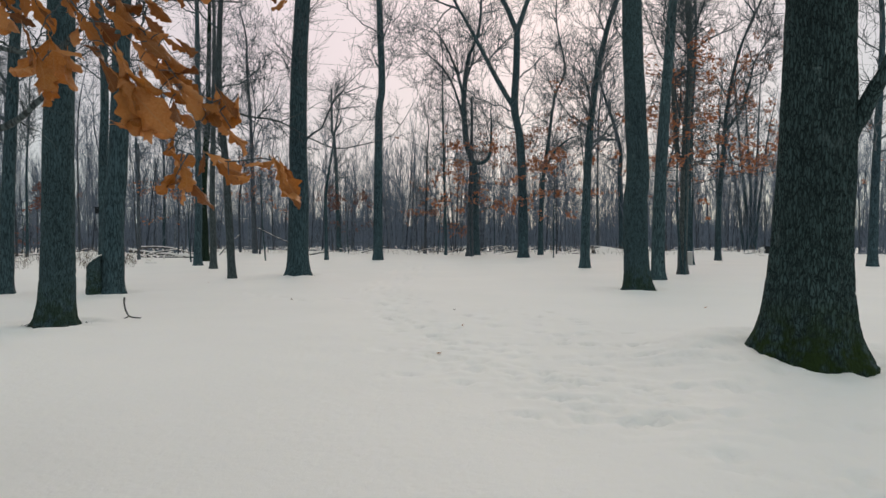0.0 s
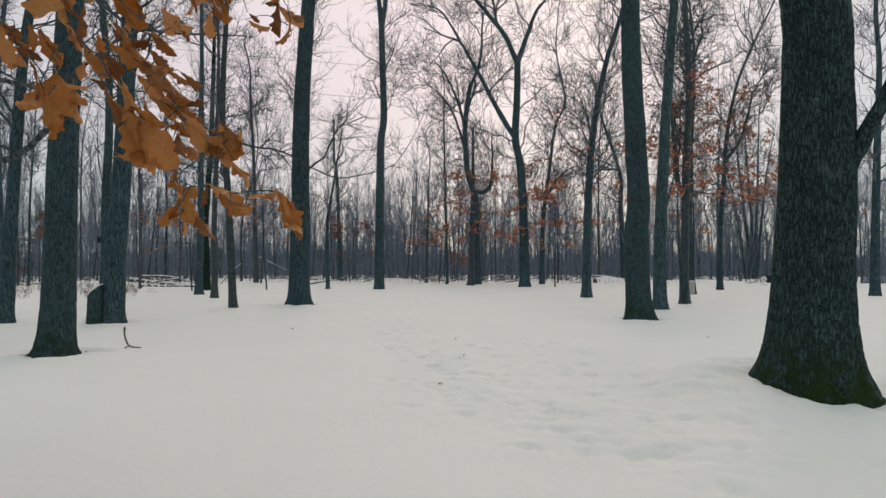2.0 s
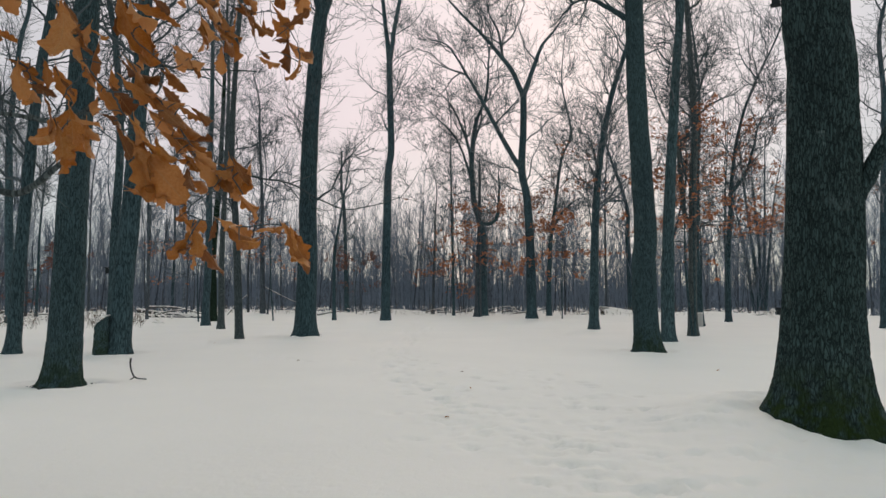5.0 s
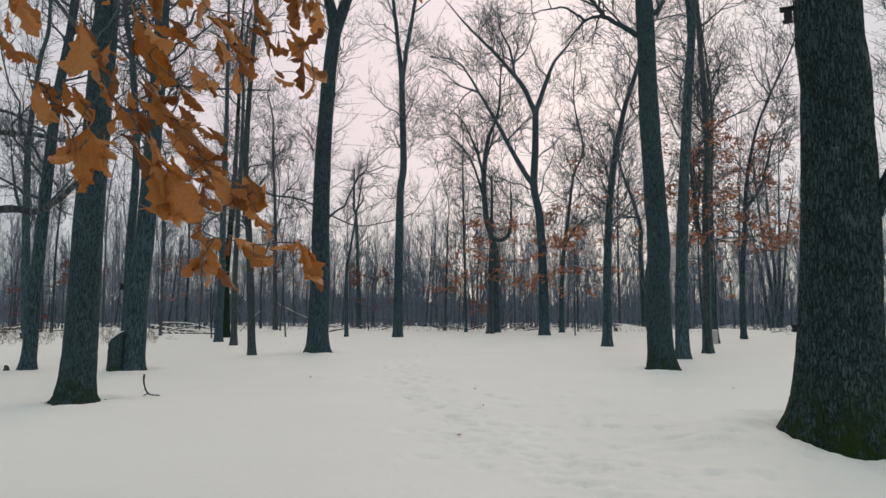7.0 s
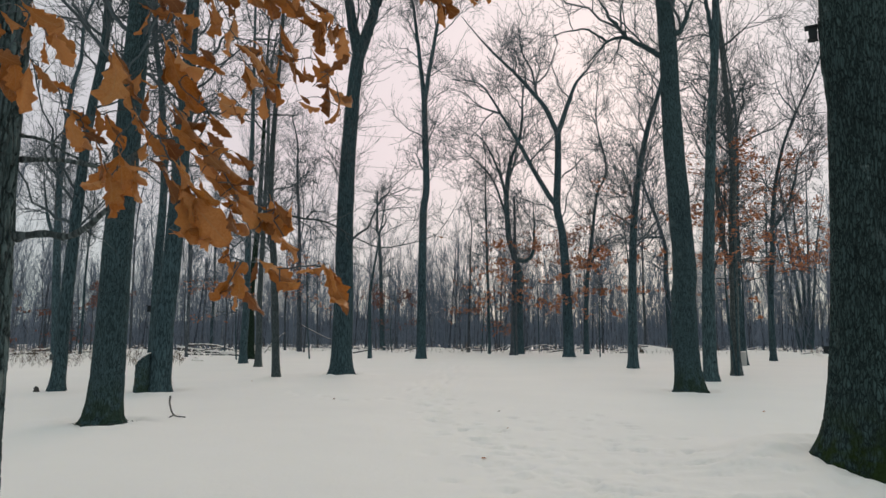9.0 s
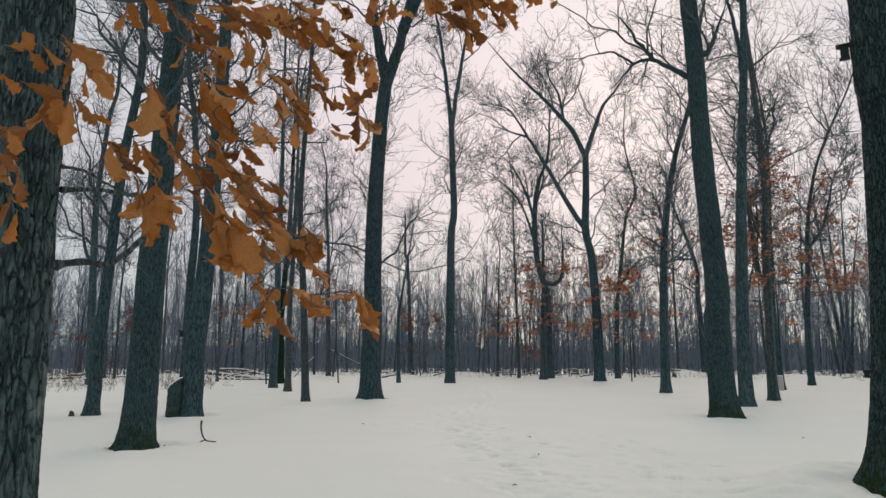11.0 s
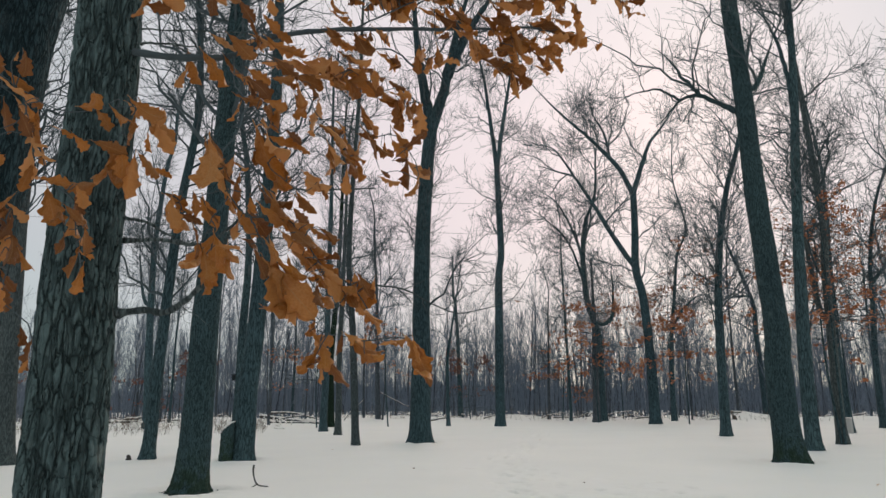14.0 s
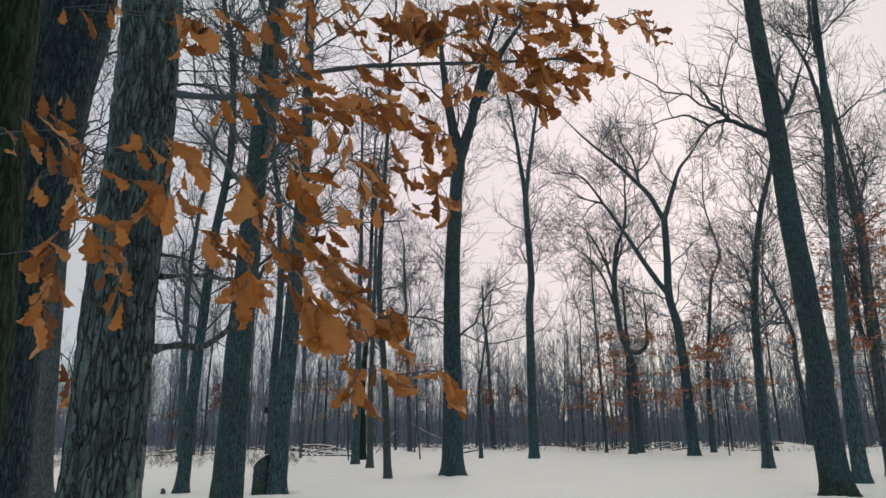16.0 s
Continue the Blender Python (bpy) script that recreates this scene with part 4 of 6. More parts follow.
twig = leafy_twig(near_oak, [(-1.557, 2.088, 2.7), (-1.363, 2.163, 2.7), (-1.236, 2.236, 2.729), (-1.121, 2.288, 2.824), (-0.982, 2.358, 2.875), (-0.814, 2.436, 2.917), (-0.641, 2.518, 2.951), (-0.415, 2.614, 2.98), (-0.252, 2.694, 3.009), (-0.119, 2.721, 3.018), (0.012, 2.757, 2.993), (0.106, 2.786, 2.964)], 0.014)
hang_leaves(twig, [(-1.156, 2.152, 2.868, 0.101, 30), (-1.118, 2.156, 2.781, 0.111, 20), (-1.074, 2.21, 2.829, 0.102, 50), (-1.102, 2.249, 2.793, 0.126, 80), (-1.06, 2.288, 2.821, 0.116, 60), (-1.055, 2.257, 2.742, 0.148, 50), (-0.99, 2.243, 2.715, 0.135, 60), (-1.052, 2.227, 2.678, 0.123, 90), (-0.984, 2.317, 2.703, 0.115, 70), (-1.15, 2.303, 2.791, 0.117, 30), (-0.955, 2.307, 2.67, 0.137, 60), (-1.166, 2.167, 2.721, 0.122, 60), (-1.234, 2.161, 2.739, 0.111, 60), (-1.421, 2.265, 2.704, 0.14, 10), (-1.42, 2.209, 2.64, 0.103, -20), (-1.254, 2.146, 2.627, 0.154, 40), (-1.228, 2.229, 2.664, 0.136, 50)])
hang_leaves(twig, [(-0.879, 2.376, 2.859, 0.106, 60), (-0.855, 2.416, 2.838, 0.107, 30), (-0.789, 2.437, 2.841, 0.144, 20), (-0.751, 2.429, 2.858, 0.095, 10), (-0.727, 2.489, 2.901, 0.098, 30), (-0.689, 2.494, 2.794, 0.109, 50), (-0.669, 2.483, 2.748, 0.096, 10), (-0.546, 2.545, 2.816, 0.134, 5), (-0.533, 2.577, 2.791, 0.086, -30), (-0.47, 2.466, 2.766, 0.117, 15), (-0.467, 2.539, 2.772, 0.084, -20), (-0.454, 2.479, 2.86, 0.059, 80)])
hang_leaves(twig, [(-0.508, 2.59, 3.036, 0.151, 70), (-0.466, 2.554, 2.982, 0.135, 50), (-0.414, 2.619, 3.04, 0.113, 70), (-0.404, 2.629, 3.003, 0.088, 40), (-0.48, 2.577, 3.079, 0.1, 60), (-0.366, 2.607, 2.918, 0.148, 50), (-0.337, 2.653, 2.899, 0.137, 40), (-0.389, 2.596, 2.929, 0.111, 60), (-0.31, 2.621, 2.852, 0.086, 50), (-0.217, 2.692, 2.973, 0.139, 20), (-0.166, 2.645, 2.927, 0.148, 40), (-0.15, 2.764, 2.949, 0.128, 60), (-0.222, 2.73, 2.926, 0.153, 10)])
hang_leaves(twig, [(-0.171, 2.653, 2.839, 0.098, 15), (-0.245, 2.725, 2.954, 0.102, 30), (-0.098, 2.695, 2.918, 0.112, 70), (-0.059, 2.736, 3.018, 0.14, 80), (-0.011, 2.748, 3.018, 0.153, 60), (-0.026, 2.664, 2.919, 0.123, 40), (0.015, 2.731, 3.046, 0.101, 70), (0.058, 2.762, 2.962, 0.152, 70), (0.108, 2.833, 2.981, 0.103, 60), (0.034, 2.711, 2.95, 0.1, 50), (-0.055, 2.802, 2.916, 0.142, 60), (-0.02, 2.731, 2.848, 0.112, 40), (-0.05, 2.764, 2.854, 0.114, 10)])
twig = leafy_twig(near_oak, [(-0.814, 2.436, 2.917), (-0.672, 2.448, 2.988), (-0.54, 2.508, 3.072), (-0.38, 2.576, 3.146), (-0.216, 2.651, 3.198), (-0.074, 2.693, 3.161), (0.071, 2.724, 3.164), (0.194, 2.742, 3.194), (0.255, 2.753, 3.206), (0.287, 2.776, 3.146)], 0.007)
hang_leaves(twig, [(-0.69, 2.379, 3.066, 0.19, 20), (-0.636, 2.497, 3.12, 0.198, -10), (-0.665, 2.467, 3.038, 0.207, 25), (-0.625, 2.557, 3.101, 0.176, 0), (-0.723, 2.454, 3.052, 0.171, 60), (-0.572, 2.487, 3.091, 0.147, -20), (-0.648, 2.498, 2.988, 0.147, 10), (-0.667, 2.382, 3.118, 0.143, 40), (-0.666, 2.425, 3.066, 0.169, 70), (-0.764, 2.467, 3.107, 0.136, 10), (-0.817, 2.377, 3.058, 0.144, 40), (-0.772, 2.41, 3.085, 0.133, 10), (-0.806, 2.405, 3.034, 0.109, 60)])
hang_leaves(twig, [(-0.514, 2.567, 3.188, 0.177, 70), (-0.461, 2.545, 3.124, 0.124, 30), (-0.501, 2.558, 3.084, 0.112, 60), (-0.428, 2.57, 3.177, 0.125, 10), (-0.408, 2.571, 3.161, 0.125, 30), (-0.349, 2.531, 3.167, 0.148, 50), (-0.3, 2.628, 3.195, 0.114, 70), (-0.369, 2.504, 3.166, 0.11, 20), (-0.268, 2.544, 3.122, 0.073, 60), (-0.251, 2.572, 3.016, 0.122, 30), (-0.198, 2.68, 3.101, 0.14, 70), (-0.146, 2.628, 3.076, 0.112, 80), (-0.232, 2.603, 2.978, 0.123, 20), (-0.278, 2.585, 2.974, 0.11, 50)])
hang_leaves(twig, [(-0.191, 2.669, 3.234, 0.179, 60), (-0.154, 2.621, 3.154, 0.15, 80), (-0.224, 2.592, 3.16, 0.137, 40), (-0.106, 2.693, 3.251, 0.128, 60), (-0.097, 2.636, 3.115, 0.112, 40), (-0.034, 2.674, 3.199, 0.152, 60), (-0.014, 2.709, 3.148, 0.127, 30), (0.025, 2.682, 3.194, 0.114, 70), (-0.064, 2.702, 3.123, 0.127, 10), (0.009, 2.781, 3.162, 0.104, -20), (-0.02, 2.659, 3.228, 0.126, 80), (0.07, 2.682, 3.072, 0.112, 30), (0.082, 2.663, 3.037, 0.074, 10)])
hang_leaves(twig, [(0.154, 2.737, 3.141, 0.076, 10), (0.17, 2.734, 3.137, 0.076, 50), (0.253, 2.777, 3.166, 0.14, 25), (0.295, 2.763, 3.109, 0.126, 70), (0.33, 2.771, 3.108, 0.113, 75), (0.262, 2.725, 3.173, 0.088, 40)])
twig = leafy_twig(near_oak, [(-0.415, 2.614, 2.98), (-0.324, 2.649, 2.923), (-0.22, 2.685, 2.875), (-0.177, 2.714, 2.804)], 0.004)
hang_leaves(twig, [(-0.256, 2.662, 2.828, 0.136, 75), (-0.212, 2.707, 2.832, 0.125, 60), (-0.189, 2.696, 2.784, 0.124, 50), (-0.168, 2.73, 2.771, 0.138, 20), (-0.21, 2.808, 2.8, 0.116, 0)])
twig = leafy_twig(near_oak, [(-1.121, 2.288, 2.824), (-1.047, 2.274, 2.937), (-0.953, 2.271, 3.024), (-0.862, 2.279, 3.067)], 0.005)
hang_leaves(twig, [(-1.125, 2.239, 3.094, 0.129, 30), (-1.021, 2.173, 3.022, 0.113, 40), (-1.211, 2.295, 3.064, 0.108, 10), (-1.157, 2.232, 3.068, 0.117, 60), (-0.907, 2.221, 3.061, 0.103, 40), (-0.909, 2.307, 3.105, 0.095, 20), (-0.955, 2.277, 3.003, 0.117, 30), (-0.88, 2.271, 2.962, 0.092, 70), (-0.851, 2.291, 2.908, 0.127, 20), (-0.826, 2.289, 2.866, 0.114, 30), (-0.911, 2.288, 3.003, 0.082, 40), (-1.111, 2.302, 2.989, 0.107, 40), (-1.003, 2.245, 3.015, 0.093, 20)])
twig = leafy_twig(near_oak, [(-0.982, 2.358, 2.875), (-0.846, 2.325, 2.715), (-0.77, 2.307, 2.649), (-0.686, 2.293, 2.574), (-0.603, 2.312, 2.573), (-0.565, 2.29, 2.49)], 0.005)
hang_leaves(twig, [(-0.918, 2.3, 2.675, 0.136, 60), (-0.888, 2.381, 2.686, 0.152, 55), (-0.811, 2.265, 2.575, 0.11, 30), (-0.776, 2.327, 2.659, 0.136, 70), (-0.739, 2.32, 2.604, 0.134, 40), (-0.688, 2.299, 2.577, 0.099, 50), (-0.659, 2.313, 2.557, 0.122, 50), (-0.787, 2.326, 2.6, 0.113, 40), (-0.863, 2.307, 2.696, 0.114, 70), (-0.742, 2.289, 2.673, 0.1, 50), (-0.802, 2.298, 2.708, 0.102, 60), (-0.719, 2.365, 2.659, 0.103, 40)])
hang_leaves(twig, [(-0.587, 2.29, 2.527, 0.12, 50), (-0.585, 2.329, 2.498, 0.154, 15), (-0.562, 2.323, 2.459, 0.131, 0), (-0.603, 2.313, 2.47, 0.12, 10), (-0.553, 2.382, 2.517, 0.112, 10), (-0.598, 2.292, 2.575, 0.077, 80)])
twig = leafy_twig(near_oak, [(-1.236, 2.236, 2.729), (-1.066, 2.18, 2.68), (-0.95, 2.132, 2.562), (-0.878, 2.122, 2.461), (-0.836, 2.1, 2.383), (-0.756, 2.085, 2.307), (-0.718, 2.066, 2.215)], 0.006)
hang_leaves(twig, [(-1.077, 2.075, 2.538, 0.104, 70), (-1.059, 2.104, 2.561, 0.095, 60), (-0.911, 2.068, 2.495, 0.112, 40), (-0.894, 2.107, 2.478, 0.114, 30), (-0.897, 2.173, 2.452, 0.138, 15), (-0.872, 2.179, 2.419, 0.116, -5), (-0.94, 2.197, 2.478, 0.097, 40), (-0.844, 2.148, 2.436, 0.083, 10), (-0.929, 2.033, 2.502, 0.091, 80), (-0.91, 2.197, 2.577, 0.13, 80), (-0.869, 2.18, 2.508, 0.085, 30), (-0.934, 2.041, 2.549, 0.102, 60), (-0.839, 2.184, 2.574, 0.096, 60)])
hang_leaves(twig, [(-0.765, 2.051, 2.315, 0.098, 60), (-0.71, 1.98, 2.262, 0.104, 55), (-0.726, 2.058, 2.233, 0.185, 25), (-0.697, 2.06, 2.231, 0.136, 15), (-0.778, 2.154, 2.23, 0.183, 25), (-0.759, 2.04, 2.2, 0.116, 10), (-0.686, 2.09, 2.181, 0.117, 0), (-0.719, 2.091, 2.144, 0.088, 10), (-0.72, 2.036, 2.325, 0.058, 75), (-0.664, 2.048, 2.224, 0.087, 0), (-0.719, 2.101, 2.207, 0.138, 10)])
twig = leafy_twig(near_oak, [(-0.836, 2.1, 2.383), (-0.705, 2.176, 2.406), (-0.659, 2.203, 2.343), (-0.571, 2.223, 2.342), (-0.518, 2.258, 2.254), (-0.512, 2.278, 2.186)], 0.004)
hang_leaves(twig, [(-0.698, 2.225, 2.439, 0.106, 35), (-0.671, 2.22, 2.394, 0.095, 40), (-0.649, 2.166, 2.307, 0.132, 35), (-0.629, 2.168, 2.274, 0.111, 40), (-0.681, 2.204, 2.345, 0.083, 60), (-0.615, 2.192, 2.282, 0.072, 20), (-0.565, 2.196, 2.321, 0.113, 35), (-0.496, 2.163, 2.296, 0.12, 75), (-0.605, 2.32, 2.338, 0.086, 20)])
hang_leaves(twig, [(-0.639, 2.286, 2.231, 0.053, 70), (-0.599, 2.21, 2.176, 0.081, 70), (-0.576, 2.286, 2.283, 0.063, 100), (-0.544, 2.331, 2.226, 0.149, 20), (-0.489, 2.169, 2.14, 0.118, 0), (-0.48, 2.251, 2.206, 0.092, 60), (-0.52, 2.267, 2.145, 0.082, -10)])
twig = leafy_twig(near_oak, [(-1.236, 2.236, 2.729), (-1.111, 2.06, 2.502), (-1.032, 1.993, 2.421), (-0.971, 1.985, 2.308), (-0.947, 1.966, 2.2), (-0.894, 1.964, 2.137), (-0.81, 1.977, 2.077)], 0.005)
hang_leaves(twig, [(-1.026, 1.999, 2.454, 0.1, 30), (-1.031, 1.972, 2.401, 0.098, 50), (-1.062, 1.968, 2.368, 0.079, -15), (-0.982, 1.97, 2.458, 0.108, 70), (-1.008, 2.083, 2.393, 0.164, -5), (-0.975, 2.103, 2.409, 0.124, 10), (-0.93, 1.975, 2.392, 0.078, 80), (-0.903, 1.997, 2.256, 0.106, 65), (-0.913, 2.171, 2.311, 0.073, 65), (-0.872, 1.993, 2.282, 0.068, 50), (-0.98, 1.981, 2.318, 0.117, 10)])
hang_leaves(twig, [(-0.941, 1.955, 2.176, 0.227, 8), (-0.975, 1.959, 2.22, 0.115, -10), (-0.928, 2.023, 2.129, 0.087, 20), (-0.891, 1.988, 2.164, 0.086, 40), (-0.911, 1.906, 2.205, 0.13, 20), (-0.808, 2.019, 2.138, 0.105, 40), (-0.797, 2.017, 2.107, 0.085, 60), (-0.852, 2.084, 2.132, 0.079, 10), (-0.775, 2.013, 2.085, 0.066, 20), (-0.799, 1.953, 2.032, 0.11, 50), (-0.821, 1.96, 2.045, 0.074, 40), (-0.87, 2.087, 2.025, 0.088, 45)])
twig = leafy_twig(near_oak, [(-1.032, 1.993, 2.421), (-1.01, 1.885, 2.254), (-1.021, 1.805, 2.15), (-0.956, 1.748, 2.021), (-0.891, 1.75, 1.949), (-0.788, 1.753, 1.943), (-0.729, 1.783, 1.881), (-0.665, 1.799, 1.799), (-0.588, 1.818, 1.751), (-0.548, 1.823, 1.687)], 0.006)
hang_leaves(twig, [(-0.982, 1.753, 2.111, 0.164, 25), (-0.97, 1.684, 2.07, 0.182, 0), (-0.975, 1.759, 2.086, 0.103, -20), (-0.946, 1.789, 2.112, 0.061, 60), (-1.002, 1.855, 2.056, 0.126, -10), (-0.984, 1.751, 2.024, 0.094, 0), (-1.001, 1.839, 2.015, 0.124, 15), (-1.055, 1.799, 2.142, 0.107, 0)])
hang_leaves(twig, [(-0.781, 1.736, 1.955, 0.156, 45), (-0.822, 1.748, 1.977, 0.116, 50), (-0.807, 1.863, 1.946, 0.122, 55), (-0.927, 1.823, 1.988, 0.087, 10), (-0.928, 1.793, 1.928, 0.102, 20), (-0.949, 1.767, 1.906, 0.076, -30), (-0.893, 1.813, 1.939, 0.094, 30), (-0.702, 1.798, 1.899, 0.067, 80), (-0.671, 1.809, 1.891, 0.067, 60), (-0.803, 1.731, 1.922, 0.114, 40)])
hang_leaves(twig, [(-0.741, 1.771, 1.879, 0.123, 55), (-0.726, 1.778, 1.847, 0.131, 60), (-0.754, 1.922, 1.852, 0.132, 70), (-0.681, 1.795, 1.799, 0.114, 60), (-0.734, 1.84, 1.877, 0.119, 50), (-0.797, 1.82, 1.91, 0.127, 50), (-0.664, 1.795, 1.814, 0.082, 80), (-0.773, 1.831, 1.86, 0.144, 45), (-0.664, 1.705, 1.759, 0.093, 40), (-0.732, 1.794, 1.818, 0.099, 70)])
hang_leaves(twig, [(-0.695, 1.838, 1.758, 0.1, 60), (-0.657, 1.691, 1.696, 0.084, 10), (-0.632, 1.755, 1.72, 0.11, 50), (-0.685, 1.863, 1.713, 0.092, 70), (-0.633, 1.807, 1.703, 0.089, 40), (-0.708, 1.742, 1.721, 0.079, 0), (-0.614, 1.797, 1.733, 0.064, 60), (-0.647, 1.771, 1.769, 0.08, 60)])
hang_leaves(twig, [(-0.596, 1.847, 1.739, 0.099, 20), (-0.57, 1.843, 1.722, 0.098, 0), (-0.544, 1.81, 1.724, 0.08, -10), (-0.56, 1.78, 1.744, 0.079, 20), (-0.588, 1.822, 1.688, 0.073, 40), (-0.578, 1.901, 1.673, 0.1, 45), (-0.547, 1.862, 1.652, 0.082, 50), (-0.602, 1.837, 1.754, 0.066, 70), (-0.608, 1.806, 1.71, 0.073, 10)])
twig = leafy_twig(near_oak, [(-0.891, 1.75, 1.949), (-0.835, 1.718, 1.84), (-0.782, 1.716, 1.774), (-0.741, 1.725, 1.697)], 0.005)
hang_leaves(twig, [(-0.75, 1.678, 1.789, 0.155, 40), (-0.786, 1.684, 1.807, 0.117, 20), (-0.752, 1.743, 1.777, 0.096, 30), (-0.827, 1.705, 1.79, 0.111, 20), (-0.774, 1.702, 1.725, 0.18, 22), (-0.729, 1.693, 1.714, 0.185, 38), (-0.792, 1.725, 1.745, 0.151, 12), (-0.761, 1.736, 1.676, 0.118, 80), (-0.747, 1.743, 1.661, 0.095, 70), (-0.724, 1.743, 1.683, 0.079, 60), (-0.807, 1.748, 1.671, 0.064, 60), (-0.775, 1.747, 1.701, 0.127, 40), (-0.849, 1.71, 1.855, 0.08, 80)])
twig = leafy_twig(near_oak, [(-0.588, 1.818, 1.751), (-0.631, 1.753, 1.681), (-0.676, 1.708, 1.618), (-0.605, 1.728, 1.6), (-0.533, 1.745, 1.595), (-0.439, 1.765, 1.599), (-0.413, 1.782, 1.558)], 0.003)
hang_leaves(twig, [(-0.68, 1.742, 1.599, 0.085, 20), (-0.672, 1.764, 1.57, 0.094, 25), (-0.676, 1.756, 1.533, 0.093, -40), (-0.678, 1.72, 1.531, 0.083, -20), (-0.637, 1.734, 1.546, 0.099, 25), (-0.623, 1.764, 1.51, 0.108, 40), (-0.644, 1.734, 1.51, 0.076, 30), (-0.655, 1.739, 1.583, 0.069, 40), (-0.681, 1.742, 1.621, 0.062, 15)])
hang_leaves(twig, [(-0.599, 1.712, 1.572, 0.068, -10), (-0.547, 1.689, 1.584, 0.089, 75), (-0.56, 1.786, 1.562, 0.109, 50), (-0.529, 1.759, 1.552, 0.092, 60), (-0.547, 1.768, 1.582, 0.077, 70), (-0.503, 1.722, 1.549, 0.06, 80), (-0.467, 1.818, 1.584, 0.071, 85), (-0.489, 1.782, 1.582, 0.046, 95), (-0.418, 1.773, 1.572, 0.076, 40), (-0.404, 1.777, 1.543, 0.106, 30), (-0.402, 1.802, 1.508, 0.092, 10), (-0.421, 1.785, 1.522, 0.091, -10), (-0.39, 1.794, 1.501, 0.083, 20), (-0.405, 1.749, 1.556, 0.067, 20)])
twig = leafy_twig(near_oak, [(-0.956, 1.748, 2.021), (-1.014, 1.71, 1.997), (-1.076, 1.681, 1.976), (-1.071, 1.695, 1.93)], 0.004)
hang_leaves(twig, [(-1.038, 1.756, 1.977, 0.111, -5), (-1.02, 1.693, 1.968, 0.074, 30), (-0.985, 1.713, 1.946, 0.066, 40), (-1.063, 1.692, 1.962, 0.091, 70), (-1.036, 1.581, 1.915, 0.085, -10), (-1.085, 1.72, 1.929, 0.1, 60), (-1.086, 1.679, 1.91, 0.074, 20), (-1.032, 1.689, 1.926, 0.066, 60), (-1.077, 1.682, 1.985, 0.066, 50), (-1.031, 1.661, 1.895, 0.081, 70)])
twig = leafy_twig(near_oak, [(-0.956, 1.748, 2.021), (-0.943, 1.699, 1.939), (-0.957, 1.657, 1.85), (-0.935, 1.654, 1.801)], 0.004)
hang_leaves(twig, [(-0.982, 1.675, 1.823, 0.136, -10), (-0.982, 1.636, 1.785, 0.093, -30), (-0.961, 1.619, 1.842, 0.093, 30), (-0.92, 1.641, 1.798, 0.148, 10), (-0.913, 1.677, 1.789, 0.134, 0), (-0.927, 1.682, 1.83, 0.096, 30), (-0.95, 1.658, 1.741, 0.094, 10), (-0.872, 1.624, 1.823, 0.077, 80), (-0.958, 1.701, 1.772, 0.096, 20), (-0.94, 1.636, 1.775, 0.108, 20)])
twig = leafy_twig(near_oak, [(-2.58, 1.891, 2.516), (-1.87, 1.57, 2.324), (-1.685, 1.514, 2.289), (-1.565, 1.511, 2.283), (-1.472, 1.515, 2.266), (-1.379, 1.568, 2.222), (-1.287, 1.615, 2.243), (-1.202, 1.651, 2.257), (-1.172, 1.672, 2.205)], 0.007)
hang_leaves(twig, [(-1.669, 1.537, 2.297, 0.068, 80), (-1.563, 1.499, 2.278, 0.083, 60), (-1.554, 1.475, 2.249, 0.082, 20), (-1.471, 1.494, 2.257, 0.106, 45), (-1.495, 1.534, 2.304, 0.084, 60), (-1.48, 1.566, 2.281, 0.085, 70), (-1.617, 1.499, 2.205, 0.066, -10), (-1.598, 1.556, 2.235, 0.085, 40), (-1.602, 1.614, 2.241, 0.096, 10), (-1.466, 1.526, 2.227, 0.091, 30), (-1.427, 1.502, 2.163, 0.089, 20), (-1.406, 1.507, 2.18, 0.065, 50), (-1.476, 1.437, 2.317, 0.072, 20), (-1.457, 1.472, 2.349, 0.033, 0), (-1.424, 1.48, 2.331, 0.081, 10)])
hang_leaves(twig, [(-1.275, 1.564, 2.22, 0.091, 70), (-1.303, 1.652, 2.236, 0.086, 60), (-1.167, 1.533, 2.17, 0.08, 60), (-1.143, 1.597, 2.207, 0.099, 60), (-1.224, 1.747, 2.239, 0.134, 35), (-1.173, 1.72, 2.188, 0.105, 20), (-1.232, 1.678, 2.195, 0.103, 10), (-1.209, 1.663, 2.259, 0.086, 80), (-1.228, 1.748, 2.185, 0.071, 0), (-1.172, 1.681, 2.236, 0.104, 50)])
twig = leafy_twig(near_oak, [(-1.472, 1.515, 2.266), (-1.44, 1.54, 2.162), (-1.409, 1.57, 2.035), (-1.345, 1.591, 1.97), (-1.327, 1.62, 1.879), (-1.326, 1.645, 1.787)], 0.004)
hang_leaves(twig, [(-1.555, 1.53, 2.118, 0.091, -20), (-1.497, 1.486, 2.072, 0.064, 0), (-1.447, 1.543, 2.13, 0.115, 0), (-1.398, 1.514, 2.148, 0.097, 10), (-1.428, 1.533, 2.058, 0.097, -5), (-1.437, 1.539, 2.027, 0.097, -20), (-1.412, 1.563, 2.091, 0.057, 20), (-1.343, 1.545, 2.155, 0.065, 75), (-1.346, 1.611, 2.145, 0.067, 45), (-1.388, 1.504, 2.077, 0.095, 10)])
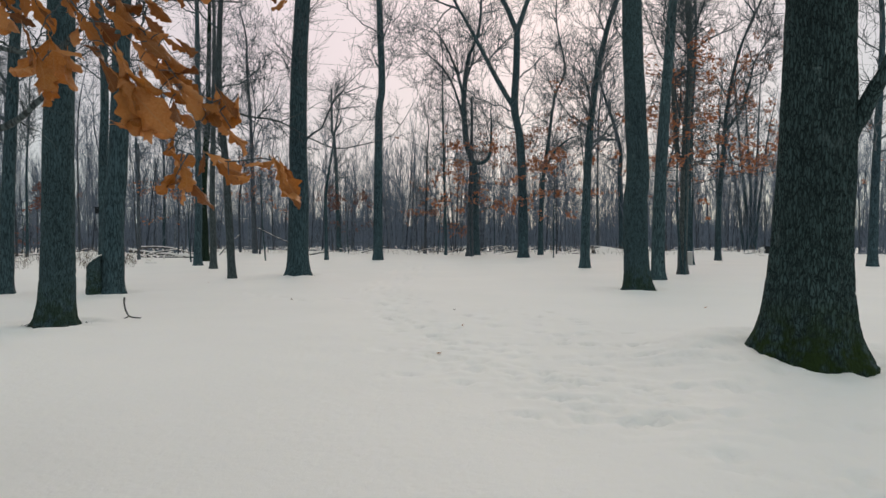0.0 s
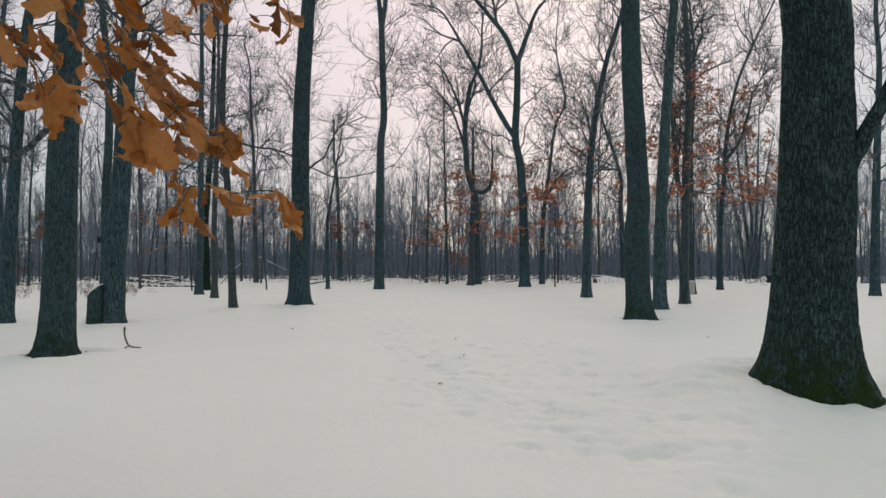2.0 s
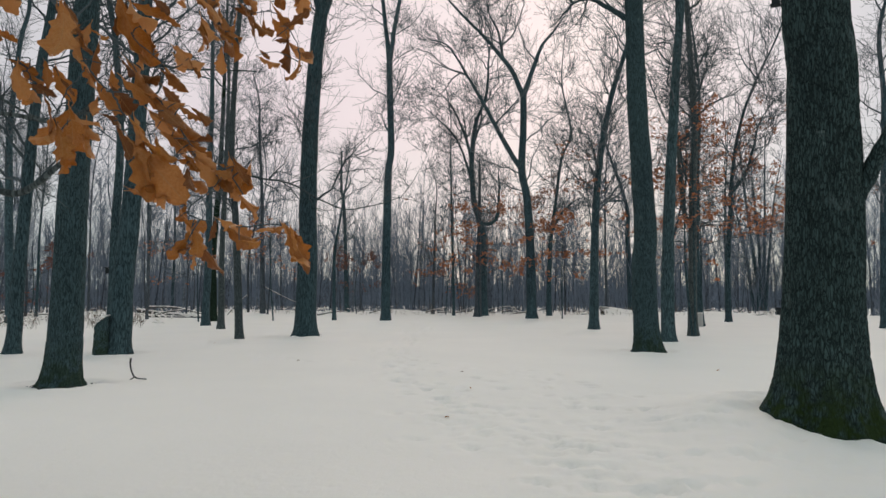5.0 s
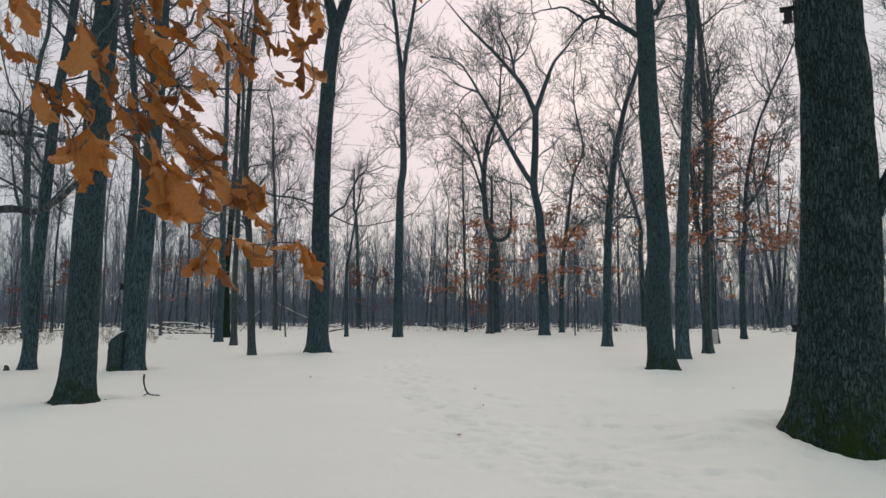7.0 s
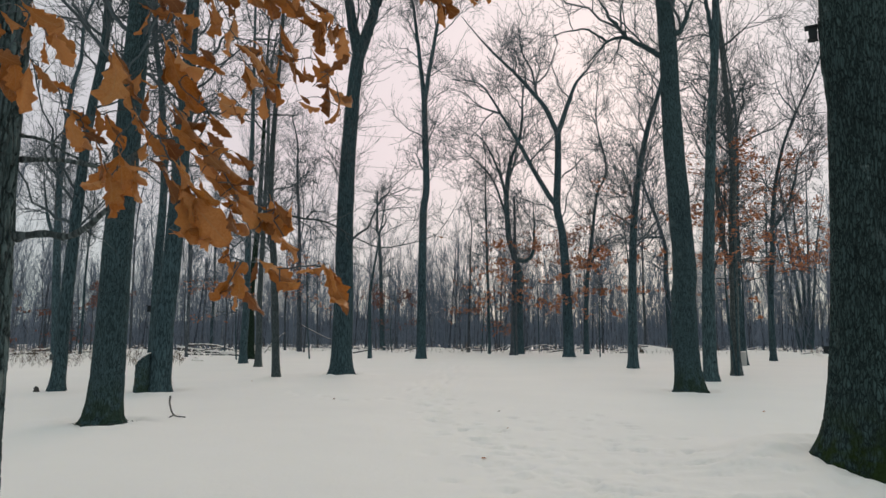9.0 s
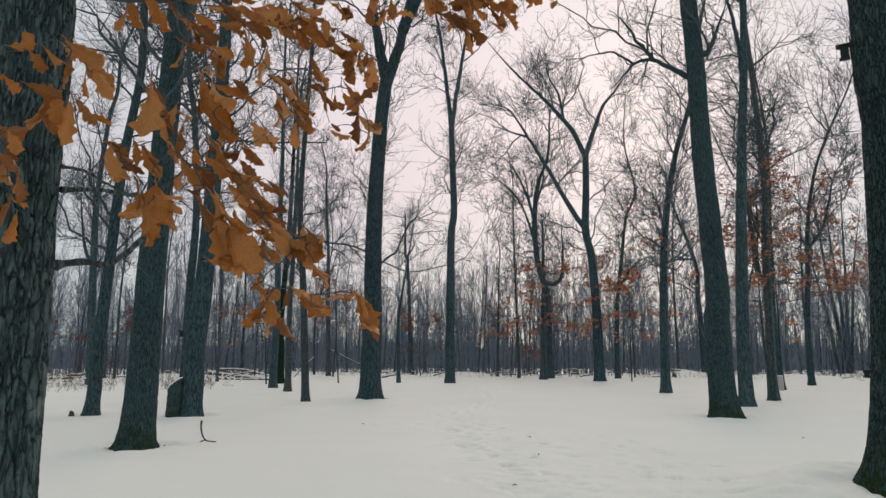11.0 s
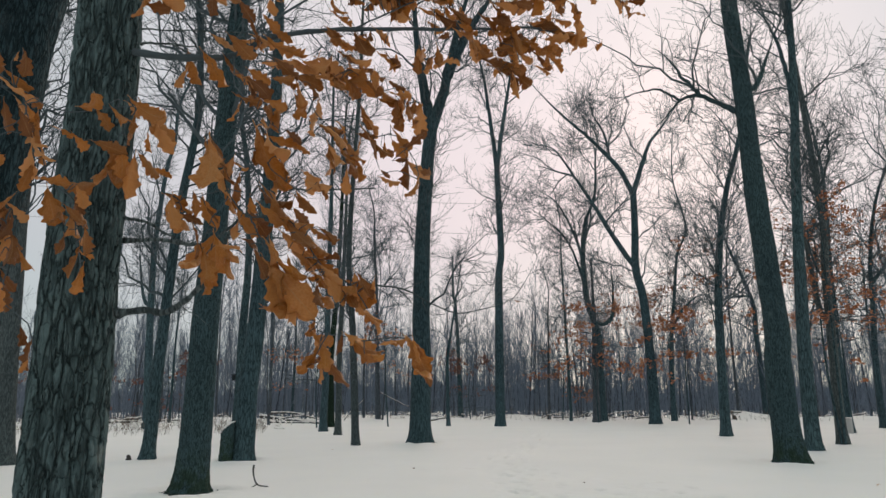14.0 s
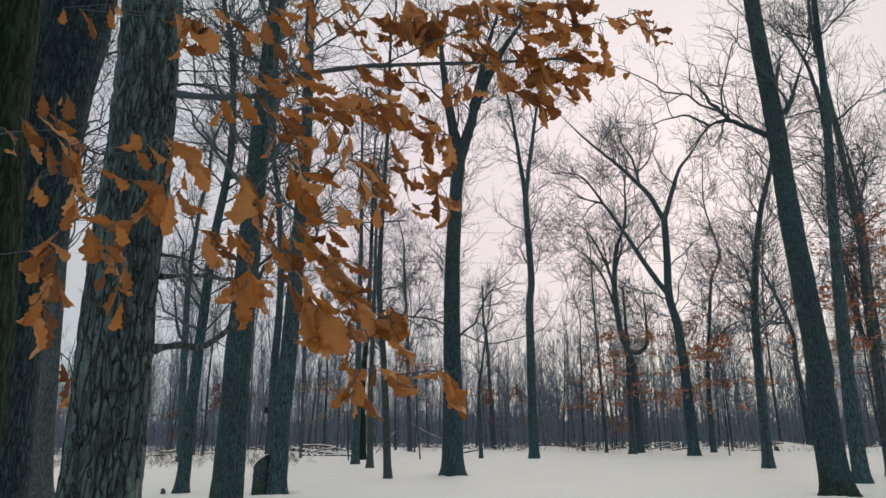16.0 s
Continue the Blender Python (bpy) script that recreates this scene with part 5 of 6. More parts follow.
hang_leaves(twig, [(-1.367, 1.566, 2.014, 0.081, 70), (-1.39, 1.664, 2.028, 0.119, 60), (-1.306, 1.598, 1.986, 0.081, 30), (-1.434, 1.635, 1.972, 0.117, 10), (-1.41, 1.646, 1.939, 0.1, 20), (-1.359, 1.657, 1.972, 0.101, 20), (-1.367, 1.644, 1.903, 0.116, 5), (-1.267, 1.569, 1.848, 0.094, 0), (-1.351, 1.608, 1.853, 0.073, 0), (-1.312, 1.592, 1.92, 0.081, 30), (-1.28, 1.573, 1.788, 0.094, -5), (-1.312, 1.631, 1.76, 0.096, 5), (-1.274, 1.586, 1.805, 0.063, 20)])
twig = leafy_twig(near_oak, [(-1.202, 1.651, 2.257), (-1.245, 1.651, 2.142), (-1.233, 1.669, 2.087), (-1.167, 1.677, 2.11)], 0.004)
hang_leaves(twig, [(-1.218, 1.579, 2.106, 0.097, 80), (-1.264, 1.675, 2.082, 0.136, 10), (-1.28, 1.661, 2.07, 0.118, 0), (-1.206, 1.65, 2.044, 0.125, 0), (-1.211, 1.624, 2.087, 0.099, 30), (-1.153, 1.661, 2.077, 0.1, 45), (-1.134, 1.676, 2.064, 0.067, 50), (-1.251, 1.641, 2.096, 0.101, 20)])
twig = leafy_twig(near_oak, [(-2.603, 1.981, 2.165), (-1.803, 1.577, 1.964), (-1.624, 1.522, 1.922), (-1.516, 1.525, 1.919), (-1.466, 1.539, 1.868), (-1.479, 1.551, 1.778), (-1.491, 1.558, 1.702), (-1.429, 1.592, 1.628), (-1.431, 1.611, 1.555)], 0.006)
hang_leaves(twig, [(-1.49, 1.515, 1.927, 0.111, -30), (-1.492, 1.504, 1.893, 0.094, -50), (-1.486, 1.542, 1.918, 0.112, 30), (-1.452, 1.552, 1.934, 0.08, 60), (-1.489, 1.556, 1.858, 0.112, 0), (-1.429, 1.526, 1.817, 0.109, 10), (-1.411, 1.541, 1.788, 0.078, 30), (-1.51, 1.568, 1.813, 0.08, -10), (-1.45, 1.529, 1.881, 0.079, 20), (-1.51, 1.527, 1.868, 0.079, -20)])
hang_leaves(twig, [(-1.403, 1.435, 1.739, 0.088, -20), (-1.391, 1.438, 1.697, 0.102, 0), (-1.49, 1.575, 1.705, 0.095, 10), (-1.531, 1.554, 1.749, 0.071, -40), (-1.548, 1.625, 1.682, 0.081, 0), (-1.495, 1.584, 1.745, 0.072, 30), (-1.44, 1.609, 1.6, 0.079, 10), (-1.43, 1.612, 1.555, 0.078, -5), (-1.386, 1.554, 1.522, 0.045, -20)])
twig = leafy_twig(near_oak, [(-1.551, 1.975, 3.121), (-1.426, 1.918, 2.964), (-1.315, 1.864, 2.864), (-1.238, 1.88, 2.867), (-1.187, 1.948, 2.854), (-1.109, 2.005, 2.902), (-1.068, 2.054, 2.951)], 0.006)
hang_leaves(twig, [(-1.394, 1.938, 2.855, 0.21, 60), (-1.376, 1.888, 2.765, 0.153, 10), (-1.345, 1.937, 2.824, 0.157, 70), (-1.413, 1.895, 2.865, 0.125, 20), (-1.372, 1.936, 2.759, 0.094, 60), (-1.273, 1.96, 2.874, 0.105, 20), (-1.246, 1.895, 2.863, 0.082, 60), (-1.176, 1.934, 2.798, 0.123, 15), (-1.147, 1.927, 2.756, 0.102, 20), (-1.184, 1.925, 2.827, 0.082, 50), (-1.121, 2.031, 2.885, 0.128, 20), (-1.098, 1.95, 2.808, 0.103, 0), (-1.089, 2.009, 2.901, 0.074, 40)])
hang_leaves(twig, [(-1.444, 1.607, 2.695, 0.063, 5), (-1.418, 1.604, 2.709, 0.054, 0), (-1.586, 1.574, 2.696, 0.054, 30), (-1.442, 1.529, 2.626, 0.087, 30)])
bare_limb(near_oak, [(-1.54, 2.13, 1.73), (-1.4, 2.08, 1.73), (-1.3, 2.03, 1.72), (-1.21, 1.97, 1.74), (-1.13, 1.9, 1.76), (-1.03, 1.84, 1.81), (-0.95, 1.77, 1.91)], 0.013)
bare_limb(near_oak, [(-1.55, 2.13, 2.07), (-1.45, 2.11, 2.05), (-1.3, 2.09, 1.97), (-1.23, 2.07, 1.96)], 0.006)
bare_limb(near_oak, [(-1.54, 2.11, 2.74), (-1.47, 2.1, 2.73), (-1.34, 2.12, 2.72), (-1.29, 2.09, 2.68)], 0.005)
bare_limb(near_oak, [(-1.56, 2.12, 2.81), (-1.39, 2.21, 2.83), (-1.2, 2.31, 2.86)], 0.0035)
bare_limb(near_oak, [(-1.55, 2.13, 1.99), (-1.5, 2.26, 2.02), (-1.39, 2.44, 2.05), (-1.26, 2.73, 2.33), (-1.11, 2.9, 2.38), (-0.89, 3.07, 2.43)], 0.008)

# ---- young trees that keep their brown leaves ----
def leaf_flakes(shell, centres, size, r):
    """Small bent leaves of two faces each, scattered round the centres."""
    n = len(centres)
    a = r.normal(size=(n, 3))
    a[:, 2] *= 0.35
    a /= np.linalg.norm(a, axis=1, keepdims=True)
    up = r.normal(size=(n, 3)) + np.array([0, 0, 1.0])
    b = np.cross(a, up)
    b /= np.linalg.norm(b, axis=1, keepdims=True)
    c = np.cross(a, b)
    le, wi = size * r.uniform(0.7, 1.3, (n, 1)), size * r.uniform(0.25, 0.4, (n, 1))
    base, tip = centres - a * le * 0.5, centres + a * le * 0.5
    l1, l2 = centres + b * wi + c * wi * 0.5, centres - b * wi + c * wi * 0.5
    l3, l4 = centres + a * le * 0.3 + b * wi * 0.6 + c * wi * 0.3, centres + a * le * 0.3 - b * wi * 0.6 + c * wi * 0.3
    v = np.stack([base, l1, l3, tip, l4, l2], 1)
    i = np.arange(n)[:, None] * 6
    shell.add(v, np.concatenate([i + [0, 1, 2, 3], i + [0, 3, 4, 5]]))


def leafy_sapling(at, height, spread, low, high, leaves, material, seed, label, size=0.12, dia=0.09):
    r = np.random.default_rng(seed)
    root = thing("young_tree", (at[0], at[1], 0), label, "tree", "saplings with brown leaves", r.uniform(0, 360))
    line = resample([(0, 0, -0.1), (r.normal(0, 0.1), r.normal(0, 0.1), height * 0.4), (r.normal(0, 0.25), r.normal(0, 0.2), height)], 30)
    q = dia / 2 * (1 - 0.85 * np.linspace(0, 1, 30))
    sh = Shell()
    sh.tubes([line], [q], 10)
    piece("trunk", sh.mesh("trunk", BARK), root)
    b1, r1 = grow(line[None], q[None], int(10 + height * 2), low / height, min(high / height, 1.0), spread * 1.45, (74, 100), 0.0, 0.008, 9, r)
    b2, r2 = grow(b1, r1, 6, 0.25, 1.0, spread * 0.35, (30, 70), 0.02, 0.008, 4, r)
    b3, r3 = grow(b2, r2, 3, 0.3, 1.0, spread * 0.15, (30, 70), 0.0, 0.008, 2, r)
    per = len(b2) // len(b1), len(b3) // len(b1)
    for i in range(len(b1)):
        tw = Shell()
        tw.tubes(b1[i:i + 1], np.maximum(r1[i:i + 1], 0.007), 5)
        tw.tubes(b2[i * per[0]:(i + 1) * per[0]], np.maximum(r2[i * per[0]:(i + 1) * per[0]], 0.005), 3)
        tw.tubes(b3[i * per[1]:(i + 1) * per[1]], np.maximum(r3[i * per[1]:(i + 1) * per[1]], 0.004), 3)
        piece("branch", tw.mesh("branch", TWIG), root)
    pool = np.concatenate([b1[:, 4:].reshape(-1, 3), b2[:, 1:].reshape(-1, 3), b3[:, 1:].reshape(-1, 3)])
    keep = (lattice(pool[:, 0] * 0.5 + 40, pool[:, 2] * 2.2 + 40, 512, seed) > 0.5) & (np.hypot(pool[:, 0], pool[:, 1]) > spread * 0.25)
    pool = pool[keep] if keep.sum() > 50 else pool
    pick = pool[r.integers(0, len(pool), leaves)] + r.normal(0, 0.05, (leaves, 3))
    fl = Shell()
    leaf_flakes(fl, pick, size * 1.05, r)
    ob = piece("foliage", fl.mesh("foliage", material, False), root, "dry brown leaves")
    ob["kind"] = "stuff"
    return root


for at, height, spread, low, high, count, mat, seed, label, size in [
        ((15.60, 38.95), 13.6, 3.0, 3.4, 12.0, 1350, SMALL_LEAF, 1, "young oak keeping its orange-brown leaves in winter", 0.13),
        ((11.92, 33.02), 10.6, 2.3, 3.6, 9.4, 750, SMALL_LEAF, 2, "young oak keeping its orange-brown leaves in winter", 0.13),
        ((8.72, 25.05), 8.0, 2.2, 2.7, 7.4, 700, SMALL_LEAF, 3, "young oak keeping its orange-brown leaves in winter", 0.12),
        ((7.0, 43.5), 7.4, 2.7, 2.8, 6.0, 1100, SMALL_LEAF, 4, "young oak with flat layers of orange leaves", 0.14),
        ((1.9, 46.0), 8.4, 2.8, 2.6, 7.2, 1000, SMALL_LEAF, 5, "young oak with flat layers of orange leaves", 0.14),
        ((7.6, 52.0), 11.5, 3.0, 6.2, 10.2, 800, BROWN_LEAF, 6, "slim tree with russet leaves among bare trunks", 0.14),
        ((4.2, 56.0), 12.0, 3.0, 7.0, 11.0, 600, BROWN_LEAF, 7, "slim tree with russet leaves among bare trunks", 0.14),
        ((-0.4, 53.0), 7.0, 2.6, 2.0, 6.0, 450, BROWN_LEAF, 8, "slim tree with thin russet leaf layers", 0.14),
        ((-7.2, 52.5), 5.2, 2.3, 0.8, 4.4, 1200, RED_LEAF, 9, "russet-leaved young tree at the wood edge", 0.10),
        ((-13.8, 37.6), 5.0, 1.9, 2.4, 4.0, 220, SMALL_LEAF, 10, "thin young tree with a few orange leaves", 0.12),
        ((-27.0, 44.0), 5.0, 2.6, 1.0, 4.2, 500, RED_LEAF, 11, "young tree with dull russet leaves", 0.14),
        ((22.0, 40.0), 9.0, 2.2, 3.5, 7.5, 500, SMALL_LEAF, 12, "young oak keeping its orange-brown leaves in winter", 0.13),
        ((-10.2, 39.5), 6.0, 1.7, 3.4, 5.4, 220, SMALL_LEAF, 14, "thin young tree with a few orange leaves", 0.12),
        ((15.72, 39.1), 11.8, 1.9, 6.5, 10.6, 260, SMALL_LEAF, 15, "thin young oak with scattered orange leaves", 0.12),
        ((8.80, 25.0), 8.6, 1.3, 4.6, 8.0, 180, SMALL_LEAF, 16, "thin young oak with scattered orange leaves", 0.12),
        ((6.22, 30.0), 8.6, 1.0, 6.0, 8.2, 110, SMALL_LEAF, 17, "thin young oak with scattered orange leaves", 0.12),
        ((-31.0, 39.0), 5.0, 2.6, 1.0, 4.0, 400, RED_LEAF, 13, "young tree with dull russet leaves", 0.14)]:
    leafy_sapling(at, height, spread, low, high, int(count * 1.75), mat, seed, label, size)

# ---- the wood behind the clearing ----
def far_woods(count, seed, lo, hi, az_lo, az_hi, tall, name, label, twigs=True, thick=0.013, low=0.25):
    r = np.random.default_rng(seed)
    az = np.radians(r.uniform(az_lo, az_hi, count))
    d = lo + (hi - lo) * r.random(count) ** 1.25
    x, y = -np.sin(az) * d, np.cos(az) * d
    h = r.uniform(*tall, count) * r.uniform(0.75, 1.1, count)
    base = np.stack([x, y, ground_z(x, y) - 0.1], 1)
    st = np.linspace(0, 1, 7)
    lean = np.concatenate([r.normal(0, 0.05, (count, 2)), np.zeros((count, 1))], 1)
    wob = np.cumsum(r.normal(0, 0.012, (count, 7, 3)), axis=1)
    pts = base[:, None] + h[:, None, None] * (np.array([0, 0, 1.0]) * st[:, None] + lean[:, None] * st[:, None] + (wob - wob[:, :1]) * st[:, None])
    rad = (r.uniform(0.022, 0.075, count) * (1.0 if twigs else 1.4) * (h / 12))[:, None] * (1 - 0.85 * st)
    rad[:, 0] *= 1.25
    sh = Shell()
    sh.tubes(pts, rad, 4)
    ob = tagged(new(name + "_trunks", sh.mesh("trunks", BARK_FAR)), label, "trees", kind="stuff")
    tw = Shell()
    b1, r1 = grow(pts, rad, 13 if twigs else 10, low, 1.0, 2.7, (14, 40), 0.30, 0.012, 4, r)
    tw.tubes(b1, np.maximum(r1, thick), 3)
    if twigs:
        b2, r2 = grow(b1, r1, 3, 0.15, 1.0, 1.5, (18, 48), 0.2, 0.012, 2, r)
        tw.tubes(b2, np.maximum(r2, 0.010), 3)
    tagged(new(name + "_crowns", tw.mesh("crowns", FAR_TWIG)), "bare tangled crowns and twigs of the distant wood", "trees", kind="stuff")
    return ob


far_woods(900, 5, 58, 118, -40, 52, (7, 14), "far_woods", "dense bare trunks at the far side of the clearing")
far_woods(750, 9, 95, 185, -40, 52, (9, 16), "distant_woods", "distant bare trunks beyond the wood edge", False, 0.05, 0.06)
# Trees out of view, added to close the ring and block some light.
far_woods(150, 6, 40, 110, 55, 315, (10, 16), "back_woods", "unseen bare trunks added around the clearing", False)


def undergrowth(count, seed, lo, hi, az_lo, az_hi, tall, name, label, material, shoots):
    r = np.random.default_rng(seed)
    az = np.radians(r.uniform(az_lo, az_hi, count))
    d = lo + (hi - lo) * r.random(count)
    base = np.stack([-np.sin(az) * d, np.cos(az) * d, ground_z(d, 0) - 0.08], 1)
    st = np.linspace(0, 1, 4)
    lean = np.concatenate([r.normal(0, 0.35, (count, 2)), np.zeros((count, 1))], 1)
    h = r.uniform(*tall, count)
    pts = base[:, None] + h[:, None, None] * (np.array([0, 0, 1.0]) * st[:, None] + lean[:, None] * (st ** 1.6)[:, None])
    rad = np.maximum(0.006 * h[:, None] * (1 - 0.7 * st), 0.006)
    sh = Shell()
    sh.tubes(pts, rad, 3)
    b, q = grow(pts, rad, shoots, 0.25, 1.0, h.mean() * 0.4, (20, 60), 0.1, 0.01, 2, r)
    sh.tubes(b, np.maximum(q, 0.006), 3)
    return tagged(new(name, sh.mesh(name, material)), label, "undergrowth", kind="stuff")


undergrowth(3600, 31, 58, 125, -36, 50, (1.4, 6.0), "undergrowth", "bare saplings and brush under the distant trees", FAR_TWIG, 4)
undergrowth(700, 32, 50, 60, -30, 50, (0.3, 0.9), "dry_weeds", "dry weed stalks along the wood edge", WEED, 3)
undergrowth(420, 33, 33, 48, 24, 42, (0.25, 0.8), "dry_weeds", "dry weed stalks poking through the snow", WEED, 3)


def ridge():
    """The dark wooded rise on the horizon."""
    r = np.random.default_rng(77)
    n = 8001
    a = np.radians(np.linspace(-180, 180, n))
    d = 260
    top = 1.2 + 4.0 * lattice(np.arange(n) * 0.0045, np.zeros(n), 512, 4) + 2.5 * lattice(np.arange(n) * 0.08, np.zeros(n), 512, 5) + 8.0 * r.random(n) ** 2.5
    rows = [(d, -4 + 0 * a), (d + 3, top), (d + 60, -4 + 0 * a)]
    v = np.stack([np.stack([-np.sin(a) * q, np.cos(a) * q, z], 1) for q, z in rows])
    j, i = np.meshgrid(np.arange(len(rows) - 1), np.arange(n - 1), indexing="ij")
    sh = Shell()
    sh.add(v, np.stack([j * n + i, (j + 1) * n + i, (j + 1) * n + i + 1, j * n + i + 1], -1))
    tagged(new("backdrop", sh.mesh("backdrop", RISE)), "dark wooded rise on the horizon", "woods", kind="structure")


ridge()


# ---- trees at the wood edge, from four grown patterns ----
def wood_tree(seed, tall):
    r = np.random.default_rng(seed)
    root = thing("wood_tree", (0, 0, 0), "bare slender tree at the edge of the wood", "tree", "trees at the wood edge")
    line = resample([(0, 0, -0.15), (r.normal(0, 0.15), r.normal(0, 0.15), tall * 0.3), (r.normal(0, 0.5), r.normal(0, 0.5), tall * 0.65), (r.normal(0, 0.9), r.normal(0, 0.9), tall)], 24)
    q = 0.10 * (1 - 0.85 * np.linspace(0, 1, 24))
    q[0] *= 1.4
    sh = Shell()
    sh.tubes([line], [q], 10)
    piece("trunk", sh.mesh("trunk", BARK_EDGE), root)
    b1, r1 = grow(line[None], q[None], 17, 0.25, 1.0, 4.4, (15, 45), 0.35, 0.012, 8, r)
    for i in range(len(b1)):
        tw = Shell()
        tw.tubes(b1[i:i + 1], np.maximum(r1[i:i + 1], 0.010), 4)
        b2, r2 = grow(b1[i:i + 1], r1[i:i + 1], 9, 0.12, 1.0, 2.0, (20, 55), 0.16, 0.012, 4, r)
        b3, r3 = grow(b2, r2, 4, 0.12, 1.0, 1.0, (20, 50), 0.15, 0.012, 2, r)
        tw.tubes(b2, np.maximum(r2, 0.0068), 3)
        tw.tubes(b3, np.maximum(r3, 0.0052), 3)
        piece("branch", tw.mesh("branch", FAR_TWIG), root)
    return root


patterns = [wood_tree(300 + i, t) for i, t in enumerate((13.0, 15.5, 17.0, 19.0))]
edge_rng = np.random.default_rng(15)
for i in range(46):
    az = radians(-38 + 88 * (i + edge_rng.uniform(0.1, 0.9)) / 46)
    d = edge_rng.uniform(55, 82)
    m = pose(-math.sin(az) * d, math.cos(az) * d, float(ground_z(d, 0)), 0, 0, edge_rng.uniform(0, 360)) @ Matrix.Scale(edge_rng.uniform(0.55, 0.9), 4)
    if i < 4:
        patterns[i].matrix_world = m
    else:
        copy_thing(patterns[i % 4], m)
for i in range(12):
    az = radians(13 + 27 * (i + edge_rng.uniform(0.1, 0.9)) / 12)
    d = edge_rng.uniform(44, 62)
    copy_thing(patterns[(i + 1) % 4], pose(-math.sin(az) * d, math.cos(az) * d, float(ground_z(d, 0)), 0, 0, edge_rng.uniform(0, 360)) @ Matrix.Scale(edge_rng.uniform(0.85, 1.15), 4))
for i in range(5):
    az = radians(-29 + 21 * (i + edge_rng.uniform(0.1, 0.9)) / 5)
    d = edge_rng.uniform(50, 64)
    copy_thing(patterns[i % 4], pose(-math.sin(az) * d, math.cos(az) * d, float(ground_z(d, 0)), 0, 0, edge_rng.uniform(0, 360)) @ Matrix.Scale(edge_rng.uniform(1.0, 1.3), 4))

# ---- small things in the clearing ----
def rough_tube(sh, line, radii, sides, r, bumps=0.06):
    p, q = resample(line, len(radii)), np.asarray(radii)
    sh.tubes([p], [q * (1 + r.normal(0, bumps, len(q)))], sides)


def fallen_stick():
    r = np.random.default_rng(4)
    root = thing("stick", (-5.3, 11.6, 0), "dark crooked dead stick standing in the snow", "stick")
    sh = Shell()
    rough_tube(sh, [(-0.1, 0.03, 0.36), (-0.1, 0.02, 0.24), (-0.05, 0, 0.1), (0.02, 0, 0.03), (0.2, -0.03, 0.015)], np.linspace(0.017, 0.010, 24), 8, r)
    piece("stem", sh.mesh("stem", DEAD_WOOD), root)
    sh = Shell()
    rough_tube(sh, [(0.0, 0, 0.05), (-0.05, -0.03, 0.02), (-0.1, -0.05, -0.01)], np.linspace(0.012, 0.008, 8), 7, r)
    piece("side_shoot", sh.mesh("side_shoot", DEAD_WOOD), root)


def snapped_slab():
    """The broken shell of a second stem, with snow on its slanted top."""
    root = thing("stump", (-8.16, 16.05, 0), "dark broken stump leaning against an oak with snow on top", "stump")
    r = np.random.default_rng(8)
    n, k = 26, 16
    sh = Shell()
    th = np.arange(n) / n * 2 * np.pi
    rows = []
    for j in range(k):
        f = j / (k - 1)
        top = 0.80 + 0.14 * np.cos(th) + 0.03 * r.normal(size=n)
        rad = 0.17 * (1 + 0.35 * np.exp(-f * 5)) * (1 + 0.05 * r.normal(size=n))
        rows.append(np.stack([rad * np.cos(th) * 0.95, rad * np.sin(th), -0.1 + f * (top + 0.1)], 1))
    rows.append(np.stack([0.01 * np.cos(th), 0.01 * np.sin(th), 0.78 + 0 * th], 1))
    j, s = np.meshgrid(np.arange(k), np.arange(n), indexing="ij")
    sh.add(np.array(rows), np.stack([j * n + s, j * n + (s + 1) % n, (j + 1) * n + (s + 1) % n, (j + 1) * n + s], -1))
    piece("stub", sh.mesh("stub", BARK_NEAR), root)
    cap = Shell()
    rows = []
    for f, h in ((1.02, 0.0), (1.04, 0.025), (0.8, 0.05), (0.4, 0.06), (0.02, 0.062)):
        rows.append(np.stack([0.165 * f * np.cos(th), 0.17 * f * np.sin(th), 0.80 + 0.14 * np.cos(th) * f + h], 1))
    j, s = np.meshgrid(np.arange(4), np.arange(n), indexing="ij")
    cap.add(np.array(rows), np.stack([j * n + s, j * n + (s + 1) % n, (j + 1) * n + (s + 1) % n, (j + 1) * n + s], -1))
    piece("snow_cap", cap.mesh("snow_cap", SNOW), root, "thin cap of snow")


def small_stump(x, y, h, rad, label):
    root = thing("stump", (x, y, 0), label, "stump", "low stumps")
    r = np.random.default_rng(int(abs(x * 100)))
    sh = Shell()
    rough_tube(sh, [(0, 0, -0.08), (0.01, 0, h * 0.5), (-0.03, 0.02, h)], rad * (1.2 - 0.5 * np.linspace(0, 1, 10)), 14, r, 0.1)
    rough_tube(sh, [(-0.03, 0.02, h * 0.98), (-0.03, 0.02, h * 1.06)], rad * np.array([0.7, 0.4, 0.05]), 14, r)
    piece("wood", sh.mesh("wood", DEAD_WOOD), root)


